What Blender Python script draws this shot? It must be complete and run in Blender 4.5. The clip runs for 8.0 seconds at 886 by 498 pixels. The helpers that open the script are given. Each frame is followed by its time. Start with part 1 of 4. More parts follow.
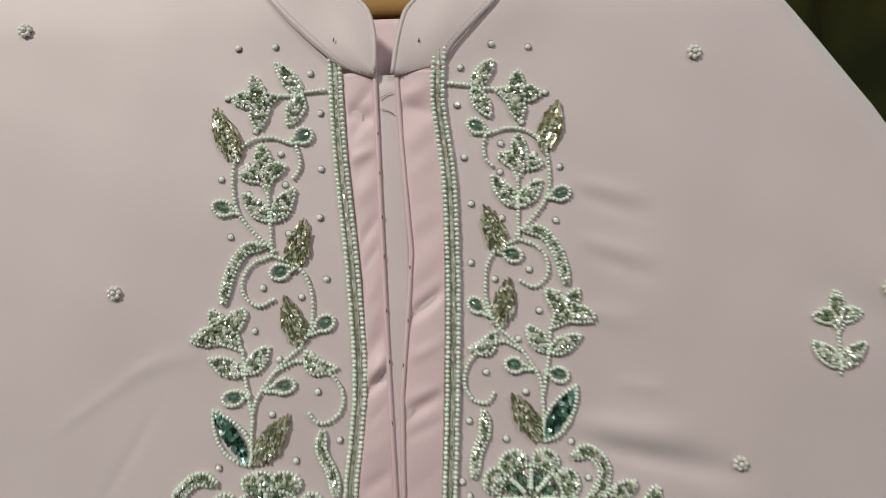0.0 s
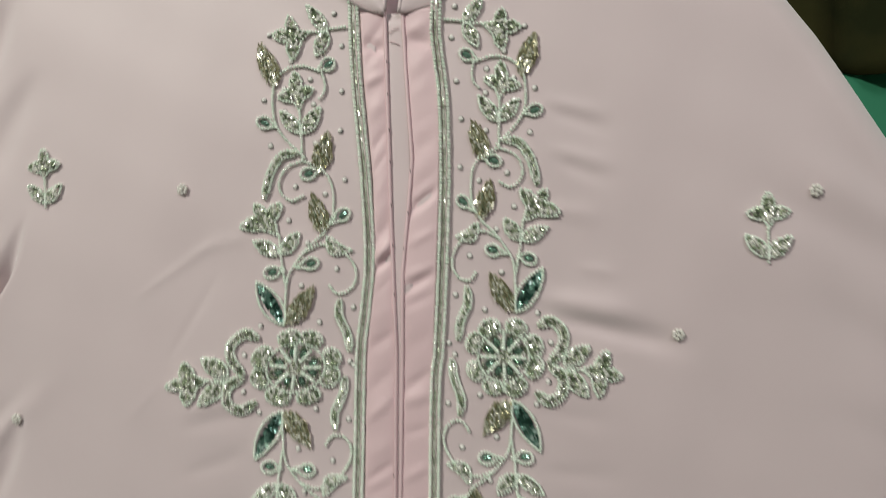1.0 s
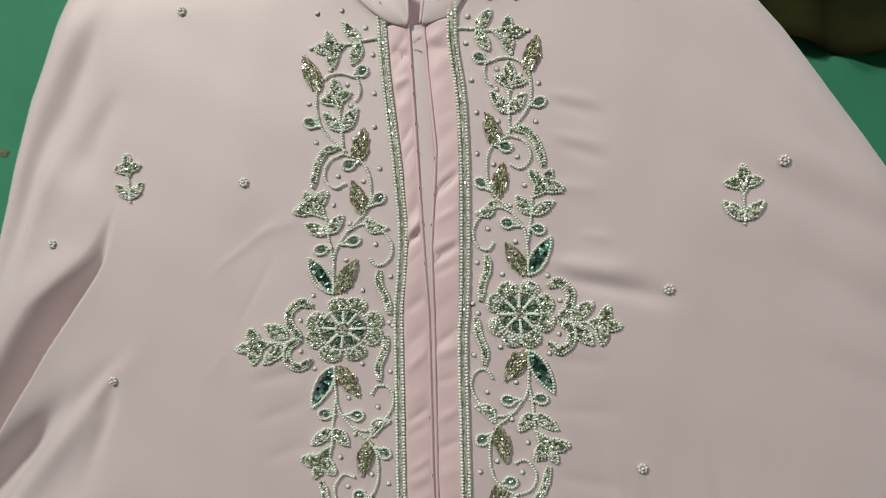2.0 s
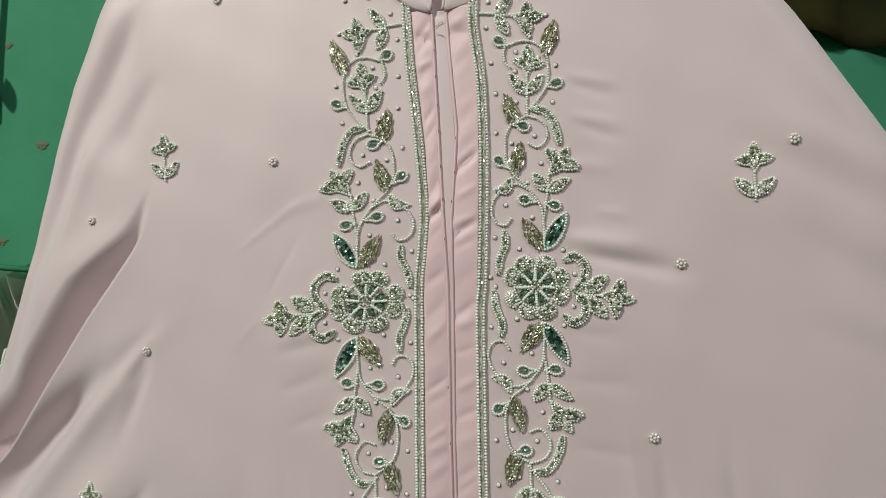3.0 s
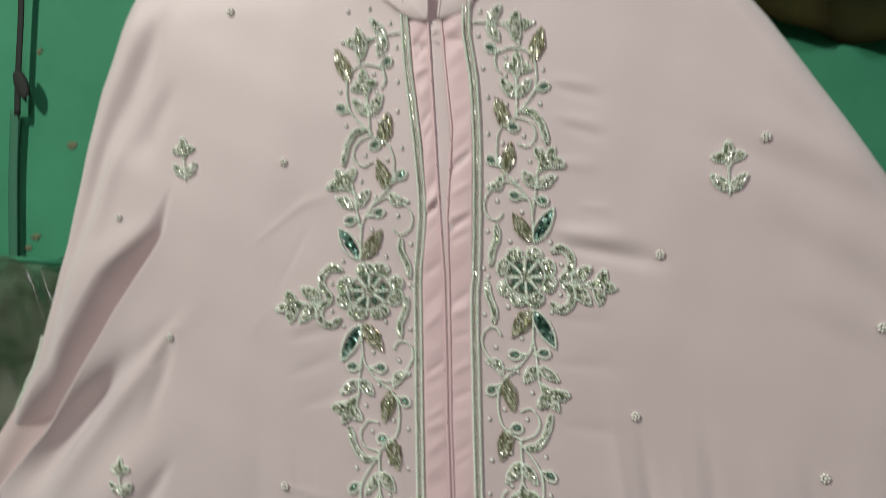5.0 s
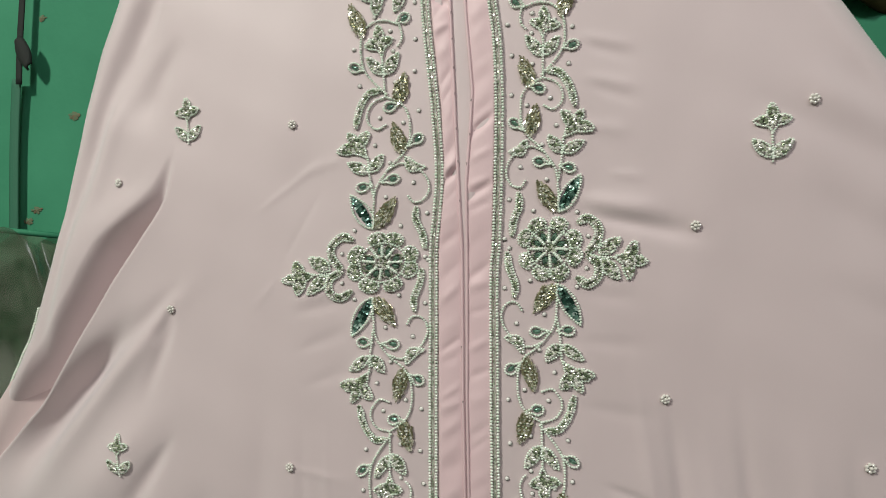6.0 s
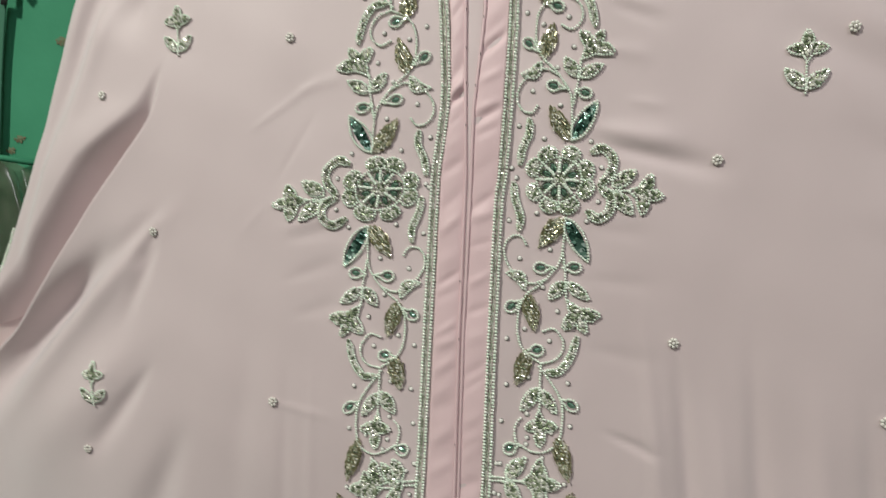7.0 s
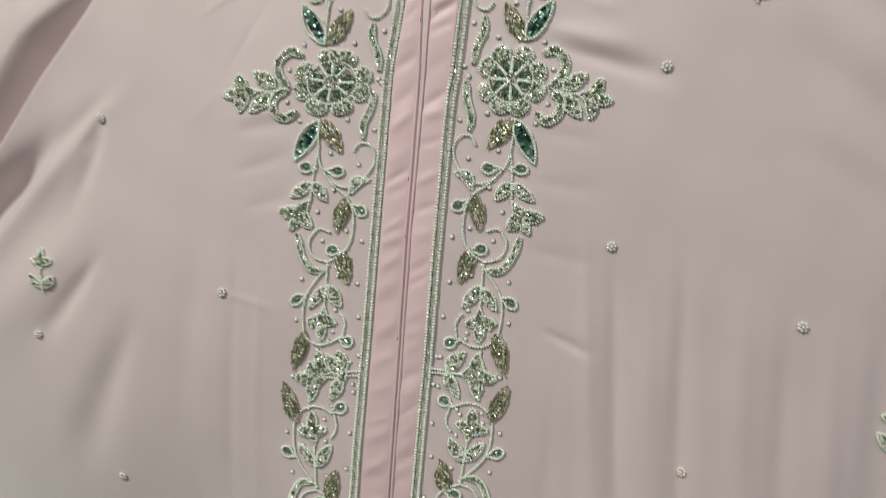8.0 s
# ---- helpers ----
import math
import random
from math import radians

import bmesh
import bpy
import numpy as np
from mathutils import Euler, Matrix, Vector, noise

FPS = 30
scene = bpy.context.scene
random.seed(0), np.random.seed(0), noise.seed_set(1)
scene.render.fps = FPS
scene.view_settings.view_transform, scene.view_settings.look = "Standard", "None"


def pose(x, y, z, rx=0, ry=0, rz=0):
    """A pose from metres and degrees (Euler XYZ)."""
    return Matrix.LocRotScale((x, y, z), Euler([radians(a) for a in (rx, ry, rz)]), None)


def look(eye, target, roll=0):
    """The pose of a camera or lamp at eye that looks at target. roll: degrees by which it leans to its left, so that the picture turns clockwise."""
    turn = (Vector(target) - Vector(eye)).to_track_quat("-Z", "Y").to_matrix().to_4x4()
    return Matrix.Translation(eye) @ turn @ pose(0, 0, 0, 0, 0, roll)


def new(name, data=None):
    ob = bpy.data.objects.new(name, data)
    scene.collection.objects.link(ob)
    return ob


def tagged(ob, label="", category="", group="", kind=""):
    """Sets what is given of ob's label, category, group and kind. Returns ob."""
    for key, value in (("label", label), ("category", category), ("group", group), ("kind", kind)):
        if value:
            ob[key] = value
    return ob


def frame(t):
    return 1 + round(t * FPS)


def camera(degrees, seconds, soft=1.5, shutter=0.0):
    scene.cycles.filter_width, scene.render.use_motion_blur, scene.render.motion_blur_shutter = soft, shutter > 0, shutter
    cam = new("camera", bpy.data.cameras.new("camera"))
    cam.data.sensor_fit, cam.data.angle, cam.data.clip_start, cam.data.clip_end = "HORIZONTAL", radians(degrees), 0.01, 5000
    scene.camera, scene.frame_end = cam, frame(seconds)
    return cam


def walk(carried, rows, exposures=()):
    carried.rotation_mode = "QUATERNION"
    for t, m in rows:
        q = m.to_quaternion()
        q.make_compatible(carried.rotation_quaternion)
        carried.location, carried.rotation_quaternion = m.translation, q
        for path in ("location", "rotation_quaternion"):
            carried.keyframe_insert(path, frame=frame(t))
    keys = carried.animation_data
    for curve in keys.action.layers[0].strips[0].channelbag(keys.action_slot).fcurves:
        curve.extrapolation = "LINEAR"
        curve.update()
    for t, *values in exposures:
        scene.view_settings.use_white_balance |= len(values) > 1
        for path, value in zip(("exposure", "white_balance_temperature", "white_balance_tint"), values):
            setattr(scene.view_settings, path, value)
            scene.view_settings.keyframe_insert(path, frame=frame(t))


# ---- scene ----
cam = camera(68.0, 8.0, soft=0.5, shutter=0.5)
PATH = [
    (0, (0.034, -0.329, 1.391), (-0.013, 1.668, 1.488), -1.8),
    (0.2, (0.046, -0.345, 1.385), (-0.034, 1.651, 1.47), -1.7),
    (0.5, (0.058, -0.363, 1.378), (-0.07, 1.632, 1.443), -2.0),
    (0.7, (0.069, -0.375, 1.371), (-0.143, 1.613, 1.434), -2.3),
    (0.8, (0.07, -0.385, 1.369), (-0.161, 1.601, 1.403), -1.5),
    (1, (0.081, -0.401, 1.347), (-0.176, 1.582, 1.36), -0.6),
    (1.2, (0.096, -0.418, 1.332), (-0.209, 1.559, 1.368), 0.0),
    (1.5, (0.095, -0.441, 1.33), (-0.188, 1.538, 1.36), -0.8),
    (1.7, (0.092, -0.455, 1.335), (-0.206, 1.523, 1.331), -1.8),
    (2.8, (0.114, -0.486, 1.308), (-0.341, 1.462, 1.339), -2.2),
    (3, (0.099, -0.489, 1.305), (-0.311, 1.468, 1.343), -2.0),
    (3.2, (0.121, -0.495, 1.311), (-0.383, 1.44, 1.286), -2.7),
    (3.5, (0.12, -0.498, 1.287), (-0.327, 1.45, 1.214), -1.6),
    (3.7, (0.125, -0.491, 1.302), (-0.341, 1.448, 1.149), -2.1),
    (4, (0.116, -0.503, 1.319), (-0.266, 1.46, 1.31), -2.8),
    (4.2, (0.115, -0.509, 1.321), (-0.258, 1.452, 1.437), -2.8),
    (4.3, (0.124, -0.515, 1.334), (-0.287, 1.44, 1.443), -2.9),
    (4.5, (0.119, -0.531, 1.34), (-0.299, 1.422, 1.446), -3.0),
    (4.7, (0.12, -0.541, 1.334), (-0.322, 1.408, 1.408), -3.6),
    (4.8, (0.118, -0.542, 1.324), (-0.315, 1.409, 1.401), -3.7),
    (5, (0.127, -0.522, 1.305), (-0.349, 1.42, 1.319), -2.3),
    (5.2, (0.145, -0.503, 1.291), (-0.358, 1.433, 1.281), -1.7),
    (6.3, (0.095, -0.489, 1.286), (-0.396, 1.449, 1.274), -1.3),
    (6.5, (0.091, -0.484, 1.282), (-0.386, 1.458, 1.256), -1.6),
    (6.8, (0.093, -0.473, 1.268), (-0.391, 1.467, 1.206), -0.2),
    (7, (0.097, -0.465, 1.253), (-0.377, 1.476, 1.169), 1.4),
    (7.2, (0.109, -0.459, 1.252), (-0.355, 1.483, 1.13), 1.7),
    (7.5, (0.121, -0.466, 1.251), (-0.317, 1.475, 1.05), 3.5),
    (7.8, (0.133, -0.467, 1.244), (-0.329, 1.459, 0.968), 3.9),
    (8, (0.119, -0.468, 1.231), (-0.267, 1.473, 0.941), 4.1),
]
walk(cam, [(t, look(eye, target, roll)) for t, eye, target, roll in PATH],
     exposures=[(0, -0.22), (1.5, -0.10), (3, -0.08), (4.5, -0.08), (6.5, 0.02), (8, 0.02)])

# ---------------------------------------------------------------- light
world = bpy.data.worlds.new("world")
scene.world = world
world.use_nodes = True
world.node_tree.nodes["Background"].inputs[0].default_value = (0.75, 0.8, 0.85, 1)
world.node_tree.nodes["Background"].inputs[1].default_value = 0.1


def lamp(name, at, target, size, power, colour):
    data = bpy.data.lights.new(name, "AREA")
    data.shape, data.size, data.energy, data.color = "DISK", size, power, colour
    ob = new(name, data)
    ob.matrix_world = look(at, target)
    return ob


lamp("key_lamp", (-1.15, -1.65, 2.75), (0.0, 0.0, 1.3), 0.26, 40.5, (1.0, 1.0, 0.895))
# unseen fill added to lift and cool the right side
lamp("right_fill_lamp", (1.1, -2.0, 2.9), (0.1, 0.0, 1.2), 0.6, 15.0, (1.0, 0.95, 1.0))


# ---------------------------------------------------------------- materials
def material(name, colour, rough=0.6, metal=0.0, **more):
    mat = bpy.data.materials.new(name)
    mat.use_nodes = True
    bsdf = mat.node_tree.nodes["Principled BSDF"]
    bsdf.inputs["Base Color"].default_value = (*colour, 1)
    bsdf.inputs["Roughness"].default_value = rough
    bsdf.inputs["Metallic"].default_value = metal
    for key, value in more.items():
        bsdf.inputs[key.replace("_", " ")].default_value = value
    return mat


def noise_colour(mat, low, high, scale, detail=5, source="Object", stretch=(1, 1, 1)):
    """Blend two colours by a noise of real size."""
    nodes, links = mat.node_tree.nodes, mat.node_tree.links
    co, mp, tex, ramp = (nodes.new(n) for n in ("ShaderNodeTexCoord", "ShaderNodeMapping", "ShaderNodeTexNoise", "ShaderNodeValToRGB"))
    mp.inputs["Scale"].default_value = stretch
    tex.inputs["Scale"].default_value, tex.inputs["Detail"].default_value = scale, detail
    ramp.color_ramp.elements[0].position, ramp.color_ramp.elements[1].position = 0.35, 0.68
    ramp.color_ramp.elements[0].color, ramp.color_ramp.elements[1].color = (*low, 1), (*high, 1)
    links.new(co.outputs[source], mp.inputs["Vector"])
    links.new(mp.outputs["Vector"], tex.inputs["Vector"])
    links.new(tex.outputs["Fac"], ramp.inputs["Fac"])
    links.new(ramp.outputs["Color"], nodes["Principled BSDF"].inputs["Base Color"])
    return mat


def relief(mat, scale, strength, distance=0.001, stretch=(1, 1, 1), wave=False):
    nodes, links = mat.node_tree.nodes, mat.node_tree.links
    co, mp, bump = (nodes.new(n) for n in ("ShaderNodeTexCoord", "ShaderNodeMapping", "ShaderNodeBump"))
    tex = nodes.new("ShaderNodeTexWave" if wave else "ShaderNodeTexNoise")
    tex.inputs["Scale"].default_value = scale
    mp.inputs["Scale"].default_value = stretch
    bump.inputs["Strength"].default_value, bump.inputs["Distance"].default_value = strength, distance
    links.new(co.outputs["Object"], mp.inputs["Vector"])
    links.new(mp.outputs["Vector"], tex.inputs["Vector"])
    links.new(tex.outputs["Fac"], bump.inputs["Height"])
    bsdf = nodes["Principled BSDF"].inputs["Normal"]
    if bsdf.is_linked:
        links.new(bsdf.links[0].from_socket, bump.inputs["Normal"])
    links.new(bump.outputs["Normal"], bsdf)
    return mat


def island_tone(mat, stops):
    """Each bead or facet of a joined mesh takes its own tone."""
    nodes, links = mat.node_tree.nodes, mat.node_tree.links
    geo, ramp = nodes.new("ShaderNodeNewGeometry"), nodes.new("ShaderNodeValToRGB")
    while len(ramp.color_ramp.elements) < len(stops):
        ramp.color_ramp.elements.new(0.5)
    for element, (place, colour) in zip(ramp.color_ramp.elements, stops):
        element.position = place
    for element, (place, colour) in zip(ramp.color_ramp.elements, stops):
        element.color = (*colour, 1)
    links.new(geo.outputs["Random Per Island"], ramp.inputs["Fac"])
    links.new(ramp.outputs["Color"], nodes["Principled BSDF"].inputs["Base Color"])
    return mat


CREPE = material("pink_crepe", (0.71, 0.567, 0.588), 0.55, Specular_IOR_Level=0.7, Sheen_Weight=0.7, Sheen_Roughness=0.65, Sheen_Tint=(0.95, 0.97, 0.97, 1.0))
noise_colour(CREPE, (0.665, 0.543, 0.553), (0.70, 0.575, 0.586), 9)
relief(CREPE, 2600, 0.05, 0.0003)
relief(CREPE, 22, 0.14, 0.003, (1, 1, 0.7))
relief(CREPE, 90, 0.05, 0.0012, (1, 1, 0.8))
SATIN = material("pink_satin", (0.76, 0.57, 0.60), 0.55, Sheen_Weight=0.15)
noise_colour(SATIN, (0.77, 0.57, 0.595), (0.82, 0.615, 0.64), 14)
relief(SATIN, 1200, 0.15, 0.0005, (1, 1, 0.3))
LINING = material("pale_lining", (0.70, 0.575, 0.57), 0.7)
relief(LINING, 900, 0.3, 0.0006, (4, 1, 0.1))
PEARL = material("mint_pearl_beads", (0.70, 0.82, 0.74), 0.2, Coat_Weight=0.8, Coat_Roughness=0.08)
island_tone(PEARL, [(0, (0.76, 0.91, 0.76)), (0.6, (0.88, 0.98, 0.86)), (1, (0.97, 1.0, 0.93))])
WHITEPEARL = material("white_pearl_beads", (0.82, 0.79, 0.73), 0.25, Coat_Weight=0.6, Coat_Roughness=0.1)
noise_colour(WHITEPEARL, (0.76, 0.74, 0.68), (0.86, 0.84, 0.78), 300)
# silver bead tones spread wide; the near-white stops are painted sparkle
CRYSTAL = material("glint_toned_silver_beads", (0.5, 0.5, 0.4), 0.2, 0.5)
island_tone(CRYSTAL, [(0, (0.15, 0.19, 0.12)), (0.3, (0.32, 0.39, 0.26)), (0.5, (0.62, 0.68, 0.50)), (0.62, (1.0, 1.0, 0.92)), (1, (1.0, 1.0, 0.95))])
SILVER = material("silver_bugles", (0.7, 0.72, 0.6), 0.22, 0.5)
island_tone(SILVER, [(0, (0.42, 0.48, 0.36)), (0.5, (0.72, 0.78, 0.64)), (1, (1.0, 1.0, 0.94))])
# olive gold tones; the last two stops paint glints on a few rods
GOLD = material("olive_gold_bugles", (0.5, 0.46, 0.3), 0.22, 0.6)
island_tone(GOLD, [(0, (0.22, 0.21, 0.12)), (0.4, (0.42, 0.40, 0.25)), (0.7, (0.66, 0.64, 0.46)), (0.86, (1.0, 0.98, 0.86)), (1, (1.0, 1.0, 0.92))])
# facet tones paint the stone's reflections and glints into its colour
GEM = material("glint_toned_rhinestone", (0.97, 0.95, 0.93), 0.1, 0.0)
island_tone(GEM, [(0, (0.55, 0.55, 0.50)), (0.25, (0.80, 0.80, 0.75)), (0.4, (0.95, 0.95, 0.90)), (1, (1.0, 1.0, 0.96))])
CUP = material("dark_silver_setting", (0.24, 0.23, 0.21), 0.35, 0.5)
TEAL = material("teal_glass_stone", (0.10, 0.24, 0.17), 0.14, 0.7)
noise_colour(TEAL, (0.07, 0.18, 0.12), (0.36, 0.58, 0.47), 420)
DROP = material("dark_green_glass_drop", (0.08, 0.17, 0.12), 0.12, 0.7)
noise_colour(DROP, (0.06, 0.14, 0.10), (0.30, 0.46, 0.36), 420)
# dark teal discs; the few palest ones carry glare as colour
SEQUIN = material("dark_teal_sequins", (0.06, 0.20, 0.17), 0.2, 0.6)
island_tone(SEQUIN, [(0, (0.02, 0.055, 0.04)), (0.35, (0.07, 0.18, 0.14)), (0.7, (0.28, 0.48, 0.40)), (0.92, (0.75, 0.95, 0.88)), (1, (0.8, 1.0, 0.93))])
THREAD = material("dark_pin_thread", (0.10, 0.06, 0.06), 0.8)
STITCH = material("pink_stitching", (0.66, 0.47, 0.49), 0.8)
WALL = material("green_painted_wall", (0.035, 0.23, 0.12), 0.75)
noise_colour(WALL, (0.028, 0.22, 0.115), (0.046, 0.28, 0.153), 5, 8)
relief(WALL, 60, 0.25, 0.002)
# tone of the unseen walls, set for how much light they bounce
CREAM = material("unseen_wall_cream", (0.38, 0.37, 0.34), 0.8)
noise_colour(CREAM, (0.35, 0.345, 0.32), (0.41, 0.40, 0.37), 4, 8)
relief(CREAM, 60, 0.25, 0.002)
STAIN = material("flaked_rust_patch", (0.20, 0.10, 0.06), 0.9)
noise_colour(STAIN, (0.07, 0.20, 0.11), (0.20, 0.13, 0.08), 160)
WOOD = material("varnished_hanger_wood", (0.42, 0.22, 0.06), 0.35, Coat_Weight=0.3)
noise_colour(WOOD, (0.34, 0.17, 0.045), (0.48, 0.27, 0.085), 40, stretch=(0.15, 3, 3))
DARKWOOD = material("dark_brown_board", (0.03, 0.017, 0.012), 0.5)
noise_colour(DARKWOOD, (0.018, 0.012, 0.009), (0.06, 0.026, 0.017), 25, stretch=(0.3, 3, 3))
BLACK = material("black_webbing", (0.012, 0.016, 0.014), 0.8)
relief(BLACK, 400, 0.4, 0.001)
RIBBON = material("sheer_green_ribbon", (0.035, 0.16, 0.095), 0.7)
relief(RIBBON, 300, 0.3, 0.001)
OLIVE = material("dark_olive_cloth", (0.02, 0.022, 0.01), 0.9, Specular_IOR_Level=0.15)
noise_colour(OLIVE, (0.013, 0.016, 0.004), (0.042, 0.036, 0.009), 9)
relief(OLIVE, 300, 0.3, 0.001)
PLASTIC = material("cloudy_plastic_film", (0.30, 0.34, 0.28), 0.22, Transmission_Weight=0.55, Alpha=0.75)
noise_colour(PLASTIC, (0.07, 0.10, 0.055), (0.30, 0.33, 0.25), 18)
STEEL = material("steel_wire", (0.6, 0.6, 0.6), 0.3, 1.0)
FLOOR = material("grey_cement_floor", (0.25, 0.24, 0.22), 0.8)
noise_colour(FLOOR, (0.2, 0.19, 0.18), (0.3, 0.29, 0.27), 4)
WHITE = material("white_ceiling_paint", (0.78, 0.78, 0.76), 0.8)
noise_colour(WHITE, (0.74, 0.74, 0.72), (0.80, 0.80, 0.78), 3)

# ---------------------------------------------------------------- helpers for things and parts
ORIGIN = {}


def thing(name, at, label, category, group="", kind=""):
    ob = new(name)
    ob.location, ob.empty_display_size = at, 0.05
    ORIGIN[ob.name] = Vector(at)
    return tagged(ob, label, category, group, kind)


def link(name, mesh, centre, parent, label=""):
    ob = new(name, mesh)
    ORIGIN[ob.name] = Vector(centre)
    if parent:
        ob.parent = parent
        ob.location = Vector(centre) - ORIGIN[parent.name]
    else:
        ob.location = centre
    return tagged(ob, label)


def mesh_part(name, verts, faces, mats, parent=None, label="", index=None, smooth=True, centre=None):
    """One mesh object from world points; mats is a material or a list, index the material of each face."""
    v = np.asarray(verts, float)
    c = v.mean(axis=0) if centre is None else np.asarray(centre, float)
    me = bpy.data.meshes.new(name)
    me.from_pydata((v - c).tolist(), [], [tuple(int(i) for i in f) for f in faces])
    for m in mats if isinstance(mats, (list, tuple)) else [mats]:
        me.materials.append(m)
    flags = np.full(len(me.polygons), smooth) if isinstance(smooth, bool) else np.asarray(smooth)
    me.polygons.foreach_set("use_smooth", flags.astype(bool))
    if index is not None:
        me.polygons.foreach_set("material_index", np.asarray(index, dtype=np.int32))
    me.update()
    return link(name, me, c, parent, label)


def part(name, bm, mat, parent=None, label="", smooth=False):
    """Link a bmesh in world coordinates as one mesh object."""
    me = bpy.data.meshes.new(name)
    bm.to_mesh(me)
    bm.free()
    me.materials.append(mat)
    co = np.empty(len(me.vertices) * 3)
    me.vertices.foreach_get("co", co)
    c = co.reshape(-1, 3).mean(axis=0)
    me.transform(Matrix.Translation(-Vector(c)))
    me.polygons.foreach_set("use_smooth", [smooth] * len(me.polygons))
    return link(name, me, c, parent, label)


def box(lo, hi, bevel=0.0):
    bm = bmesh.new()
    bmesh.ops.create_cube(bm, size=1.0)
    size, mid = Vector(hi) - Vector(lo), (Vector(hi) + Vector(lo)) / 2
    for v in bm.verts:
        v.co = Vector(a * b for a, b in zip(v.co, size)) + mid
    if bevel:
        bmesh.ops.bevel(bm, geom=bm.edges[:], offset=bevel, segments=2, affect="EDGES")
    return bm


def smooth_line(points, step):
    """A Catmull-Rom line through the points, resampled at an even step."""
    p = np.asarray(points, float)
    if len(p) == 2:
        dense = p[0] + (p[1] - p[0]) * np.linspace(0, 1, 40)[:, None]
    else:
        q = np.vstack([2 * p[0] - p[1], p, 2 * p[-1] - p[-2]])
        t = np.linspace(0, 1, 24, endpoint=False)[:, None]
        dense = np.vstack([0.5 * (2 * b + (c - a) * t + (2 * a - 5 * b + 4 * c - d) * t**2 + (3 * b - a - 3 * c + d) * t**3)
                           for a, b, c, d in zip(q, q[1:], q[2:], q[3:])] + [p[-1:]])
    run = np.r_[0, np.cumsum(np.linalg.norm(np.diff(dense, axis=0), axis=1))]
    s = np.linspace(0, run[-1], max(2, int(round(run[-1] / step)) + 1))
    return np.stack([np.interp(s, run, dense[:, i]) for i in range(dense.shape[1])], axis=1)


def tube(points, radius, sides=8, flat=1.0):
    """Vertices and faces of a round cord along 3D points."""
    p = np.asarray(points, float)
    d = np.gradient(p, axis=0)
    d /= np.linalg.norm(d, axis=1)[:, None]
    side = np.cross(d, (0, 1, 0))
    side /= np.linalg.norm(side, axis=1)[:, None] + 1e-9
    up = np.cross(side, d)
    a = np.linspace(0, 2 * np.pi, sides, endpoint=False)
    ring = p[:, None] + radius * (np.cos(a)[None, :, None] * side[:, None] + flat * np.sin(a)[None, :, None] * up[:, None])
    n, f = len(p), []
    for i in range(n - 1):
        for j in range(sides):
            k = (j + 1) % sides
            f.append((i * sides + j, i * sides + k, (i + 1) * sides + k, (i + 1) * sides + j))
    f += [tuple(range(sides))[::-1], tuple(range((n - 1) * sides, n * sides))]
    return ring.reshape(-1, 3), f


def sheet(rows):
    """Vertices and faces of a grid of points."""
    g = np.asarray(rows, float)
    n, m = g.shape[:2]
    i = np.arange(n * m).reshape(n, m)
    f = np.stack([i[:-1, :-1], i[:-1, 1:], i[1:, 1:], i[1:, :-1]], axis=-1).reshape(-1, 4)
    return g.reshape(-1, 3), f


# ---------------------------------------------------------------- how the cloth hangs (millimetres)
FOLDS = []  # start, end, half width, height towards the room


def fold(x0, z0, x1, z1, width, height):
    FOLDS.append((x0, z0, x1, z1, width, height))


# sleeve and underarm drape
fold(-264, 1520, -316, 1426, 13, -6)
fold(-316, 1440, -376, 1318, 11, -6)
fold(-374, 1330, -436, 1180, 10, -6)
fold(-252, 1460, -287, 1405, 12, -4)
fold(-290, 1520, -340, 1400, 16, 3.5)
fold(-306, 1420, -392, 1262, 12, 3)
fold(-330, 1204, -466, 1082, 17, -25)
fold(-268, 1232, -440, 1064, 13, 6)
fold(-264, 1250, -330, 1190, 9, -2.5)
fold(-258, 1240, -276, 1212, 5, -3)
fold(-258, 1230, -290, 1165, 6, -2.5)
fold(-272, 1116, -322, 1051, 8, -5)
fold(-285, 1140, -400, 1030, 22, 6)
fold(-240, 1060, -300, 930, 16, -7)
fold(-175, 1130, -195, 940, 14, -2)
fold(-140, 1110, -147, 900, 6, -1.5)
fold(-118, 1120, -122, 880, 5, 1)
# puckers beside the beadwork
fold(95, 1439, 126, 1429, 4, 0.9)
fold(97, 1431, 128, 1421, 4, -0.8)
fold(98, 1409, 128, 1399, 4, 0.9)
fold(100, 1401, 130, 1390, 4, -0.8)
fold(94, 1374, 122, 1368, 5, 0.96)
fold(94, 1319, 142, 1309, 7, 2.7)
fold(104, 1306, 168, 1292, 6, -3)
fold(92, 1250, 128, 1246, 5, -0.7)
fold(90, 1215, 130, 1212, 5, -0.7)
fold(92, 1166, 134, 1160, 5, -0.7)
fold(106, 1108, 138, 1096, 3, -1.8)
fold(-140, 1246, -98, 1257, 5, 0.8)
fold(-138, 1236, -98, 1246, 5, -0.8)
fold(-138, 1206, -98, 1221, 5, -0.8)
fold(-130, 1178, -96, 1190, 5, -0.72)
fold(-170, 1322, -118, 1357, 2.6, 0.54)
fold(-150, 1282, -120, 1330, 2.6, -0.47)
fold(-160, 1262, -180, 1240, 3, 0.36)
fold(-150, 1108, -104, 1100, 3, 0.72)
fold(-130, 1350, -96, 1360, 4, 0.54)
fold(112, 1338, 132, 1334, 3, 0.72)
# soft diagonal drape towards the other sleeve
fold(222, 1378, 312, 1328, 12, -1.6)
fold(246, 1392, 330, 1336, 12, 1.4)
fold(262, 1408, 335, 1310, 14, -2)
fold(250, 1316, 312, 1268, 14, -1.4)
